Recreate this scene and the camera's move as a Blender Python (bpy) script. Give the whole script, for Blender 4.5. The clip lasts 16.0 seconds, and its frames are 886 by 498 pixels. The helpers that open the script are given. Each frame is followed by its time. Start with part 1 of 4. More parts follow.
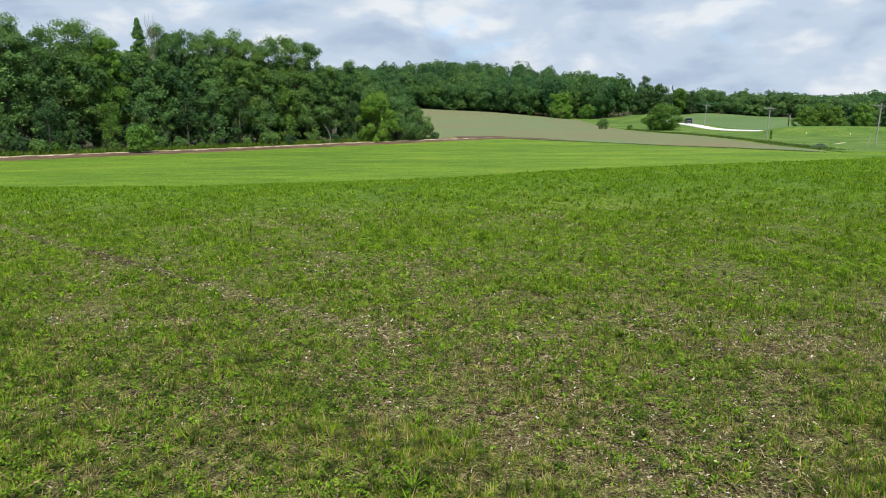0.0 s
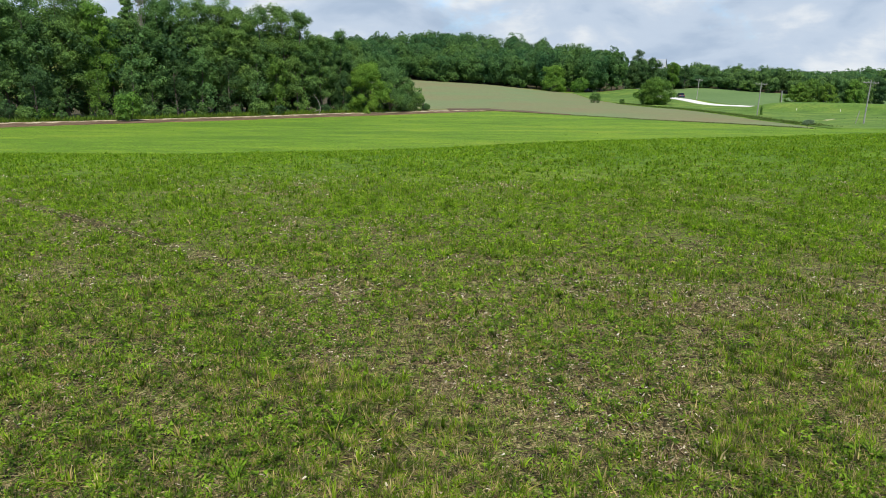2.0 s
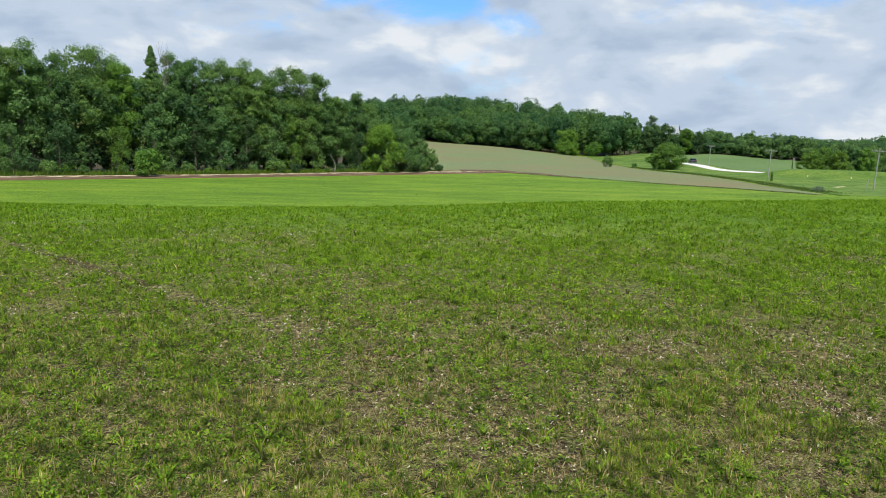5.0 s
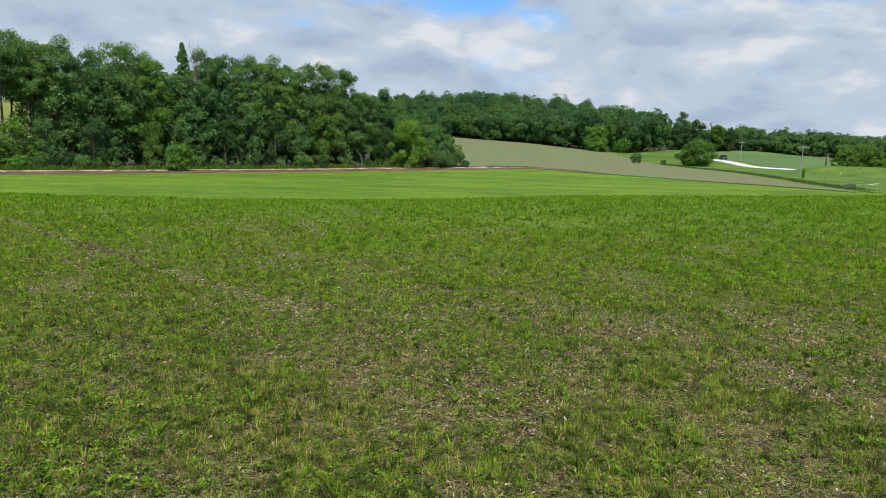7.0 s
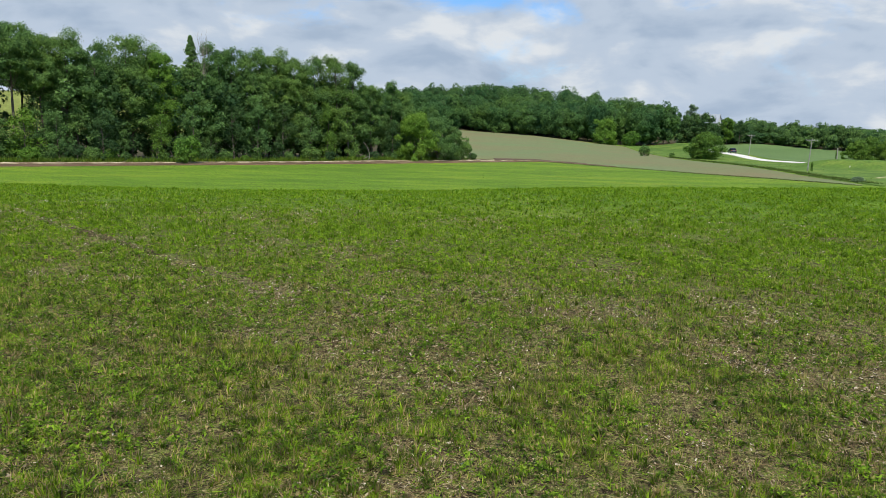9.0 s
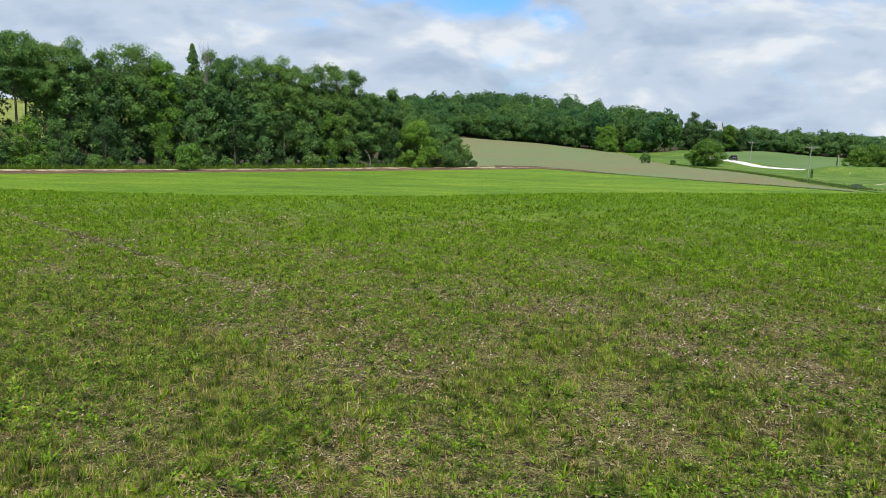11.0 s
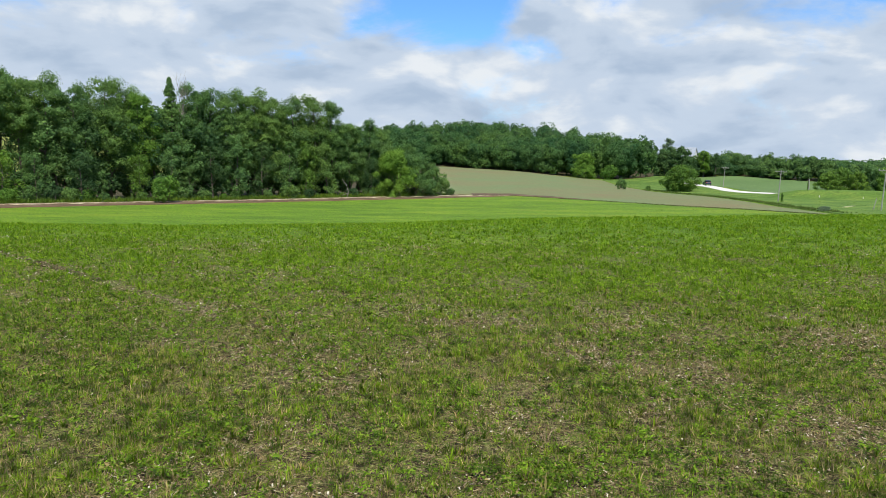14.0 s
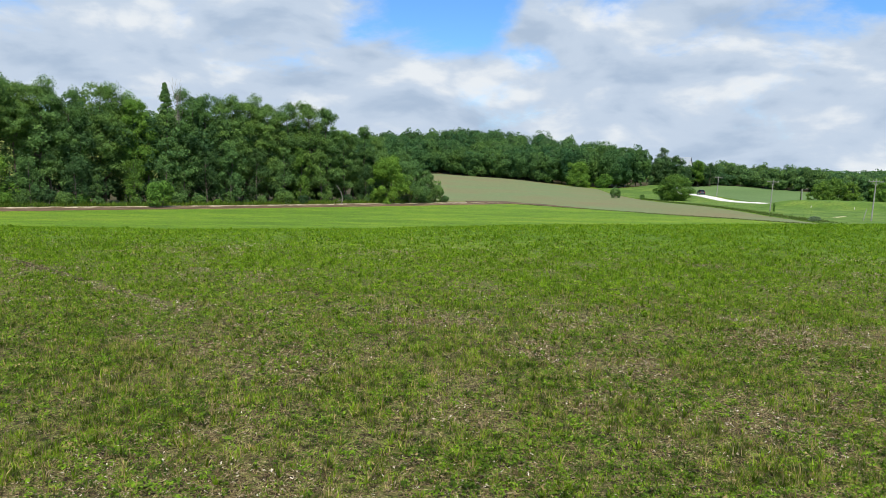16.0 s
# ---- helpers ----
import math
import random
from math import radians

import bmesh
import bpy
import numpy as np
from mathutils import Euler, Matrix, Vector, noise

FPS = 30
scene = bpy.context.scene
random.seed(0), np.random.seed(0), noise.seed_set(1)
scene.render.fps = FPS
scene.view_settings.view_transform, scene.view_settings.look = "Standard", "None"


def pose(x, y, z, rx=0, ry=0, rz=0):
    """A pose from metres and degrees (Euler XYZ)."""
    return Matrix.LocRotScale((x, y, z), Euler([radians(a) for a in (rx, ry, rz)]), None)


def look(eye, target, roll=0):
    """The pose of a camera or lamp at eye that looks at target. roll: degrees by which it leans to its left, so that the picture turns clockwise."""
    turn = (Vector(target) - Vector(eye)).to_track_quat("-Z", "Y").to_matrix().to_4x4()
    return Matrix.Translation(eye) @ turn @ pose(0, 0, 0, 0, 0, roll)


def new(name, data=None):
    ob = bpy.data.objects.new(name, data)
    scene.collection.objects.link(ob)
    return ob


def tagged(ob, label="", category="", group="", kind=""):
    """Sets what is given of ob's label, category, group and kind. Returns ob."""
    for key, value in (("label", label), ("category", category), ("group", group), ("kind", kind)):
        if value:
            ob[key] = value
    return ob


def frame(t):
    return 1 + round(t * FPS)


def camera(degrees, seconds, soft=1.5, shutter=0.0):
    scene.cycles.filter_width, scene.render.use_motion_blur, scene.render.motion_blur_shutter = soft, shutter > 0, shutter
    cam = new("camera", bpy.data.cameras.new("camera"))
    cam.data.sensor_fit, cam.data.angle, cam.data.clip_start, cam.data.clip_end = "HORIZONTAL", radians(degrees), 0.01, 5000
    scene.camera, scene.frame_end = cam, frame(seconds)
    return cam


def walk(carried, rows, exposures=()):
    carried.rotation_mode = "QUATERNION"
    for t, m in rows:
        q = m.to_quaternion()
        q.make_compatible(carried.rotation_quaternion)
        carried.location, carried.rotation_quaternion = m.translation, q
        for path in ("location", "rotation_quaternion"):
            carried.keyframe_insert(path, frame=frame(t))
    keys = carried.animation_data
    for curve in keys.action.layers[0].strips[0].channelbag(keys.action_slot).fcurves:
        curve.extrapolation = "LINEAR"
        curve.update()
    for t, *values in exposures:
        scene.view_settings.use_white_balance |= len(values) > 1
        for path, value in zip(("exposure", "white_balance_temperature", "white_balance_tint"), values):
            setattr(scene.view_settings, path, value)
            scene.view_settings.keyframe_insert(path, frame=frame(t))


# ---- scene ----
cam = camera(62.3, 16.0, soft=0.65)
# seconds, place in metres, yaw, pitch, roll
ROWS = [
    (0.0, 0.000, -0.000, 2.800, 0.74, -12.00, 0.31),
    (0.5, 0.136, -0.126, 2.787, 0.59, -11.89, -0.08),
    (1.0, 0.272, -0.237, 2.785, -0.10, -12.33, -0.26),
    (1.5, 0.396, -0.354, 2.789, 0.11, -13.26, -0.48),
    (2.0, 0.531, -0.480, 2.783, 0.26, -14.12, -0.39),
    (2.5, 0.664, -0.608, 2.778, -0.12, -14.19, -0.42),
    (3.0, 0.809, -0.731, 2.773, 0.94, -13.78, -0.25),
    (3.5, 0.947, -0.857, 2.770, 1.03, -13.23, -0.53),
    (4.0, 1.090, -0.981, 2.769, 0.78, -9.01, -1.08),
    (4.2, 1.141, -1.030, 2.768, 0.90, -9.41, -1.18),
    (6.5, 1.744, -1.570, 2.701, 3.35, -9.51, -1.09),
    (7.0, 1.876, -1.691, 2.689, 3.83, -9.80, -1.32),
    (7.5, 2.000, -1.817, 2.684, 4.06, -9.31, -1.37),
    (8.0, 2.136, -1.944, 2.689, 4.34, -9.49, -1.27),
    (8.5, 2.277, -2.071, 2.693, 4.60, -9.70, -1.28),
    (8.7, 2.334, -2.122, 2.689, 4.53, -10.43, -1.34),
    (10.8, 2.934, -2.626, 2.669, 4.98, -9.23, -1.48),
    (11.0, 2.988, -2.675, 2.674, 4.79, -9.80, -1.31),
    (11.5, 3.121, -2.804, 2.673, 4.62, -9.32, -1.23),
    (12.0, 3.253, -2.930, 2.670, 4.62, -7.74, -1.01),
    (12.5, 3.390, -3.059, 2.667, 4.54, -7.44, -0.93),
    (13.0, 3.517, -3.180, 2.673, 4.28, -7.59, -0.85),
    (13.5, 3.657, -3.297, 2.672, 3.62, -7.96, -0.67),
    (14.0, 3.789, -3.419, 2.658, 3.25, -7.54, -0.61),
    (14.5, 3.922, -3.540, 2.655, 3.18, -8.03, -0.72),
    (15.0, 4.058, -3.673, 2.647, 3.25, -7.97, -0.87),
    (15.5, 4.195, -3.801, 2.655, 3.09, -6.25, -1.03),
    (16.0, 4.326, -3.923, 2.656, 2.99, -6.96, -1.09),
]
EXPOSURES = [(0.0, 0.04), (1.5, 0.02), (3.0, 0.12), (3.5, 0.2), (4.2, 0.14), (6.5, -0.12), (8.7, -0.12), (11.0, 0.04), (12.5, 0.04), (16.0, 0.04)]
walk(cam, [(t, pose(x, y, z, 90 + pitch, roll, yaw)) for t, x, y, z, yaw, pitch, roll in ROWS], EXPOSURES)

# ---- sky and sun ----
SUN_ELEVATION, SUN_AZIMUTH = radians(59), radians(168)   # azimuth clockwise from +y


def link(tree, a, b):
    tree.links.new(a, b)


def build_sky():
    world = bpy.data.worlds.new("sky")
    scene.world = world
    world.use_nodes = True
    nt = world.node_tree
    nt.nodes.clear()
    node = nt.nodes.new
    out = node("ShaderNodeOutputWorld")
    coord = node("ShaderNodeTexCoord")
    sky = node("ShaderNodeTexSky")
    sky.sky_type = "NISHITA"
    sky.sun_disc = False
    sky.sun_elevation = SUN_ELEVATION
    sky.sun_rotation = SUN_AZIMUTH
    sky.altitude = 300
    sky.dust_density = 0.1
    sky.ozone_density = 5.0
    clear = node("ShaderNodeBackground")
    clear.inputs["Strength"].default_value = 0.14
    deep = node("ShaderNodeMix"); deep.data_type, deep.blend_type = "RGBA", "MULTIPLY"
    deep.inputs[0].default_value = 1.0
    deep.inputs[7].default_value = (0.62, 0.92, 1.2, 1)
    link(nt, sky.outputs[0], deep.inputs[6])
    link(nt, deep.outputs[2], clear.inputs["Color"])
    # clouds, flattened towards the horizon
    flat = node("ShaderNodeMapping")
    flat.inputs["Scale"].default_value = (1.0, 1.0, 2.1)
    flat.inputs["Location"].default_value = CLOUD_SHIFT
    link(nt, coord.outputs["Generated"], flat.inputs["Vector"])
    big = node("ShaderNodeTexNoise")
    big.inputs["Scale"].default_value = 5.0
    big.inputs["Detail"].default_value = 9
    big.inputs["Roughness"].default_value = 0.6
    big.inputs["Distortion"].default_value = 0.25
    link(nt, flat.outputs[0], big.inputs["Vector"])
    # the breaks in the cloud cover
    breaks = big.outputs["Fac"]
    for where, size, depth in SKY_BREAKS:
        far = node("ShaderNodeVectorMath"); far.operation = "SUBTRACT"
        link(nt, coord.outputs["Generated"], far.inputs[0])
        far.inputs[1].default_value = where
        flatter = node("ShaderNodeVectorMath"); flatter.operation = "MULTIPLY"
        link(nt, far.outputs[0], flatter.inputs[0])
        flatter.inputs[1].default_value = (1, 1, 1.9)
        length = node("ShaderNodeVectorMath"); length.operation = "LENGTH"
        link(nt, flatter.outputs[0], length.inputs[0])
        fall = node("ShaderNodeMapRange"); fall.interpolation_type = "SMOOTHSTEP"
        fall.inputs["From Min"].default_value = size
        fall.inputs["From Max"].default_value = 0.0
        fall.inputs["To Max"].default_value = depth
        link(nt, length.outputs["Value"], fall.inputs["Value"])
        less = node("ShaderNodeMath"); less.operation = "SUBTRACT"
        link(nt, breaks, less.inputs[0]); link(nt, fall.outputs[0], less.inputs[1])
        breaks = less.outputs[0]
    sep = node("ShaderNodeSeparateXYZ")
    link(nt, coord.outputs["Generated"], sep.inputs[0])
    opens = node("ShaderNodeMapRange")
    opens.inputs["From Min"].default_value, opens.inputs["From Max"].default_value = 0.1, 0.6
    opens.inputs["To Min"].default_value, opens.inputs["To Max"].default_value = -0.08, 0.24
    link(nt, sep.outputs["Z"], opens.inputs["Value"])
    less = node("ShaderNodeMath"); less.operation = "SUBTRACT"
    link(nt, breaks, less.inputs[0]); link(nt, opens.outputs[0], less.inputs[1])
    breaks = less.outputs[0]
    cover = node("ShaderNodeMapRange"); cover.interpolation_type = "SMOOTHSTEP"
    cover.inputs["From Min"].default_value = 0.24
    cover.inputs["From Max"].default_value = 0.5
    link(nt, breaks, cover.inputs["Value"])
    # light tops and grey undersides of the clouds: how the cover thins upwards
    def billow(rise, scale, detail, tall):
        place = node("ShaderNodeMapping")
        place.inputs["Scale"].default_value = (1.0, 1.0, tall)
        place.inputs["Location"].default_value = (0.7, 0.2, 0.4 + rise)
        link(nt, coord.outputs["Generated"], place.inputs["Vector"])
        n = node("ShaderNodeTexNoise")
        n.inputs["Scale"].default_value = scale
        n.inputs["Detail"].default_value = detail
        n.inputs["Roughness"].default_value = 0.55
        n.inputs["Distortion"].default_value = 0.3
        link(nt, place.outputs[0], n.inputs["Vector"])
        return n.outputs["Fac"]

    def combine(operation, a, b, c=None):
        m = node("ShaderNodeMath"); m.operation = operation
        for value, socket in zip((a, b, c), m.inputs):
            if isinstance(value, (int, float)):
                socket.default_value = value
            elif value is not None:
                link(nt, value, socket)
        return m.outputs[0]

    thin = combine("SUBTRACT", billow(0.0, 6.0, 8, 2.0), billow(0.06, 6.0, 3, 2.0))
    streak = combine("SUBTRACT", billow(0.3, 11.0, 6, 3.0), 0.5)
    shade = combine("MULTIPLY_ADD", thin, 1.1, combine("MULTIPLY_ADD", streak, 0.35, 0.5))
    tone = node("ShaderNodeValToRGB")
    tone.color_ramp.interpolation = "EASE"
    tone.color_ramp.elements[0].position = 0.27
    tone.color_ramp.elements[0].color = (0.47, 0.59, 0.76, 1)
    tone.color_ramp.elements[1].position = 0.72
    tone.color_ramp.elements[1].color = (0.9, 0.95, 1.0, 1)
    mid = tone.color_ramp.elements.new(0.5)
    mid.color = (0.62, 0.73, 0.88, 1)
    link(nt, shade, tone.inputs[0])
    cloud = node("ShaderNodeBackground")
    cloud.inputs["Strength"].default_value = 0.88
    link(nt, tone.outputs[0], cloud.inputs["Color"])
    mix = node("ShaderNodeMixShader")
    link(nt, cover.outputs[0], mix.inputs[0])
    link(nt, clear.outputs[0], mix.inputs[1])
    link(nt, cloud.outputs[0], mix.inputs[2])
    link(nt, mix.outputs[0], out.inputs["Surface"])


def toward(az, el):
    a, e = radians(az), radians(el)
    return (math.sin(a) * math.cos(e), math.cos(a) * math.cos(e), math.sin(e))


CLOUD_SHIFT = (0.3, 0.1, 0.0)
SKY_BREAKS = [(toward(-3, 11), 0.17, 0.3), (toward(27, 12), 0.18, 0.32), (toward(5, 13.5), 0.16, 0.22), (toward(4, 8), 0.07, 0.1)]
build_sky()
sun = new("sun", bpy.data.lights.new("sun", "SUN"))
sun.data.energy = 5.0
sun.data.angle = radians(0.6)
sun.data.color = (1.0, 0.94, 0.8)
sun.matrix_world = look((0, 0, 0), [-c for c in toward(math.degrees(SUN_AZIMUTH), math.degrees(SUN_ELEVATION))])


# ---- materials ----
def material(name, rough=0.9):
    m = bpy.data.materials.new(name)
    m.use_nodes = True
    nt = m.node_tree
    b = nt.nodes["Principled BSDF"]
    b.inputs["Roughness"].default_value = rough
    b.inputs["Specular IOR Level"].default_value = 0.25
    return m, nt, b


def ramp_of(nt, source, stops):
    r = nt.nodes.new("ShaderNodeValToRGB")
    el = r.color_ramp.elements
    while len(el) < len(stops):
        el.new(0.5)
    for e, (p, c) in zip(el, stops):
        e.position, e.color = p, (*c, 1)
    link(nt, source, r.inputs[0])
    return r.outputs[0]


def noise_of(nt, scale, detail=4, rough=0.55, vector=None):
    n = nt.nodes.new("ShaderNodeTexNoise")
    n.inputs["Scale"].default_value = scale
    n.inputs["Detail"].default_value = detail
    n.inputs["Roughness"].default_value = rough
    link(nt, vector or nt.nodes.new("ShaderNodeTexCoord").outputs["Object"], n.inputs["Vector"])
    return n.outputs["Fac"]


def mixed(nt, fac, a, b, mode="MIX"):
    m = nt.nodes.new("ShaderNodeMix")
    m.data_type, m.blend_type = "RGBA", mode
    for value, socket in ((fac, m.inputs[0]), (a, m.inputs[6]), (b, m.inputs[7])):
        if isinstance(value, (int, float)):
            socket.default_value = value
        elif isinstance(value, tuple):
            socket.default_value = (*value, 1)
        else:
            link(nt, value, socket)
    return m.outputs[2]


def bumped(nt, b, height, strength, distance):
    k = nt.nodes.new("ShaderNodeBump")
    k.inputs["Strength"].default_value = strength
    k.inputs["Distance"].default_value = distance
    link(nt, height, k.inputs["Height"])
    link(nt, k.outputs[0], b.inputs["Normal"])


def leafy(name, stops, patch=None, translucent=0.34, rough=0.6, spread=0.5):
    """Leaves or blades: colour by island, by thing and by place."""
    m, nt, b = material(name, rough)
    b.inputs["Specular IOR Level"].default_value = 0.12
    geo = nt.nodes.new("ShaderNodeNewGeometry")
    col = ramp_of(nt, geo.outputs["Random Per Island"], stops)
    info = nt.nodes.new("ShaderNodeObjectInfo")
    hue = ramp_of(nt, info.outputs["Random"], [(0, (0.78, 0.87, 0.9)), (0.5, (1, 1, 1)), (1, (1.22, 1.12, 0.85))])
    col = mixed(nt, spread, col, hue, "MULTIPLY")
    if patch:
        scale, tint_a, tint_b = patch
        tight = 0.09 if scale > 1 else 0.15
        tint = ramp_of(nt, noise_of(nt, scale, 3), [(0.5 - tight, tint_a), (0.5 + tight, tint_b)])
        col = mixed(nt, 1.0, col, tint, "MULTIPLY")
    link(nt, col, b.inputs["Base Color"])
    tr = nt.nodes.new("ShaderNodeBsdfTranslucent")
    link(nt, col, tr.inputs["Color"])
    mx = nt.nodes.new("ShaderNodeMixShader")
    mx.inputs[0].default_value = translucent
    link(nt, b.outputs[0], mx.inputs[1])
    link(nt, tr.outputs[0], mx.inputs[2])
    link(nt, mx.outputs[0], nt.nodes["Material Output"].inputs["Surface"])
    return m


LEAF = leafy("leaf_green", [(0, (0.08, 0.16, 0.05)), (0.5, (0.125, 0.235, 0.069)), (1, (0.185, 0.315, 0.096))],
             (0.3, (0.78, 0.84, 0.92), (1.18, 1.14, 0.97)), spread=0.75)
LEAF_LIGHT = leafy("leaf_yellow_green", [(0, (0.1, 0.21, 0.036)), (0.5, (0.142, 0.275, 0.045)), (1, (0.19, 0.34, 0.058))],
                   (0.35, (0.85, 0.9, 0.9), (1.15, 1.1, 0.95)))
# for dark trees, and for the wood's inside, where its darkness paints canopy shade
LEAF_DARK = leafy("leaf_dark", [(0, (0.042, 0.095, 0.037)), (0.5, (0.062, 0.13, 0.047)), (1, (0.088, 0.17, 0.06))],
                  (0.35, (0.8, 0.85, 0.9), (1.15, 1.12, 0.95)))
LEAF_MID = leafy("leaf_mid_green", [(0, (0.085, 0.165, 0.03)), (0.5, (0.125, 0.235, 0.042)), (1, (0.165, 0.29, 0.055))], (0.5, (0.75, 0.82, 0.85), (1.25, 1.17, 0.95)))
LEAF_GREY = leafy("leaf_grey_green", [(0, (0.14, 0.21, 0.11)), (0.5, (0.21, 0.3, 0.17)), (1, (0.28, 0.38, 0.23))])
WOODS_LEAF = leafy("woods_leaf", [(0, (0.056, 0.132, 0.045)), (0.5, (0.08, 0.175, 0.056)), (1, (0.11, 0.222, 0.07))],
                   (0.06, (0.62, 0.76, 0.88), (1.5, 1.3, 0.95)), spread=0.0)
LINE_LEAF = leafy("tree_line_leaf", [(0, (0.075, 0.155, 0.05)), (0.5, (0.11, 0.21, 0.065)), (1, (0.145, 0.265, 0.08))],
                  (0.1, (0.6, 0.7, 0.82), (1.4, 1.25, 0.95)), spread=0.0)
BLADE = [(0, (0.085, 0.14, 0.01)), (0.35, (0.15, 0.24, 0.014)), (0.63, (0.225, 0.345, 0.024)), (0.68, (0.2, 0.16, 0.07)), (0.92, (0.34, 0.27, 0.13)), (1, (0.46, 0.38, 0.2))]
GRASS = leafy("grass_blade", BLADE, (7.0, (0.46, 0.5, 0.5), (1.55, 1.5, 1.28)), 0.4, spread=0.0)
CLOVER = leafy("clover_leaf", [(0, (0.07, 0.135, 0.012)), (0.5, (0.125, 0.22, 0.017)), (0.85, (0.19, 0.31, 0.026)), (0.9, (0.21, 0.165, 0.075)), (1, (0.34, 0.27, 0.14))],
               (7.0, (0.46, 0.5, 0.5), (1.55, 1.5, 1.28)), 0.35, spread=0.0)
STUBBLE = leafy("dry_stubble", [(0, (0.16, 0.115, 0.055)), (0.5, (0.32, 0.245, 0.12)), (1, (0.55, 0.45, 0.25))], None, 0.2, 0.8, 0.0)
VERGE = leafy("verge_grass", [(0, (0.08, 0.155, 0.02)), (0.6, (0.125, 0.22, 0.028)), (1, (0.18, 0.26, 0.042))],
              (0.12, (0.85, 0.9, 0.9), (1.15, 1.1, 0.9)), 0.3, spread=0.0)
CROP_MID = leafy("crop_leaf_mid", [(0, (0.09, 0.172, 0.008)), (0.5, (0.165, 0.29, 0.012)), (0.88, (0.235, 0.385, 0.02)), (1, (0.33, 0.31, 0.08))],
                 (4.5, (0.6, 0.64, 0.64), (1.35, 1.32, 1.15)), 0.4, spread=0.0)
CROP_FAR = leafy("crop_leaf_far", [(0, (0.1, 0.205, 0.009)), (0.5, (0.16, 0.3, 0.013)), (0.85, (0.215, 0.365, 0.019)), (1, (0.26, 0.32, 0.05))],
                 (2.0, (0.75, 0.8, 0.8), (1.25, 1.18, 1.0)), 0.4, spread=0.0)
STRAW = leafy("dry_straw", [(0, (0.08, 0.052, 0.026)), (0.45, (0.18, 0.13, 0.065)), (0.85, (0.28, 0.215, 0.11)), (1, (0.44, 0.36, 0.2))], None, 0.1, 0.9, 0.0)


HUSK = leafy("pale_husk", [(0, (0.28, 0.22, 0.14)), (0.6, (0.44, 0.37, 0.25)), (1, (0.66, 0.6, 0.48))], None, 0.1, 0.9, 0.0)


def bark(name, a, b_):
    m, nt, b = material(name, 0.95)
    n = noise_of(nt, 3.0, 5)
    link(nt, ramp_of(nt, n, [(0.3, a), (0.7, b_)]), b.inputs["Base Color"])
    bumped(nt, b, n, 0.6, 0.05)
    return m


BARK = bark("bark", (0.07, 0.058, 0.047), (0.2, 0.175, 0.145))
DEAD_WOOD = bark("dead_wood", (0.16, 0.145, 0.13), (0.34, 0.31, 0.28))
POLE_WOOD = bark("pole_wood", (0.24, 0.235, 0.22), (0.38, 0.37, 0.35))


def soil(name, stops, scale, fine, bump=0.4, rough=1.0, speckle=0.38):
    m, nt, b = material(name, rough)
    a, c = noise_of(nt, scale, 5), noise_of(nt, fine, 4, 0.65)
    col = ramp_of(nt, a, stops)
    speck = ramp_of(nt, c, [(0.3, (1 - speckle,) * 3), (0.7, (1 + 0.9 * speckle,) * 3)])
    link(nt, mixed(nt, 1.0, col, speck, "MULTIPLY"), b.inputs["Base Color"])
    bumped(nt, b, c, bump, 0.05)
    return m


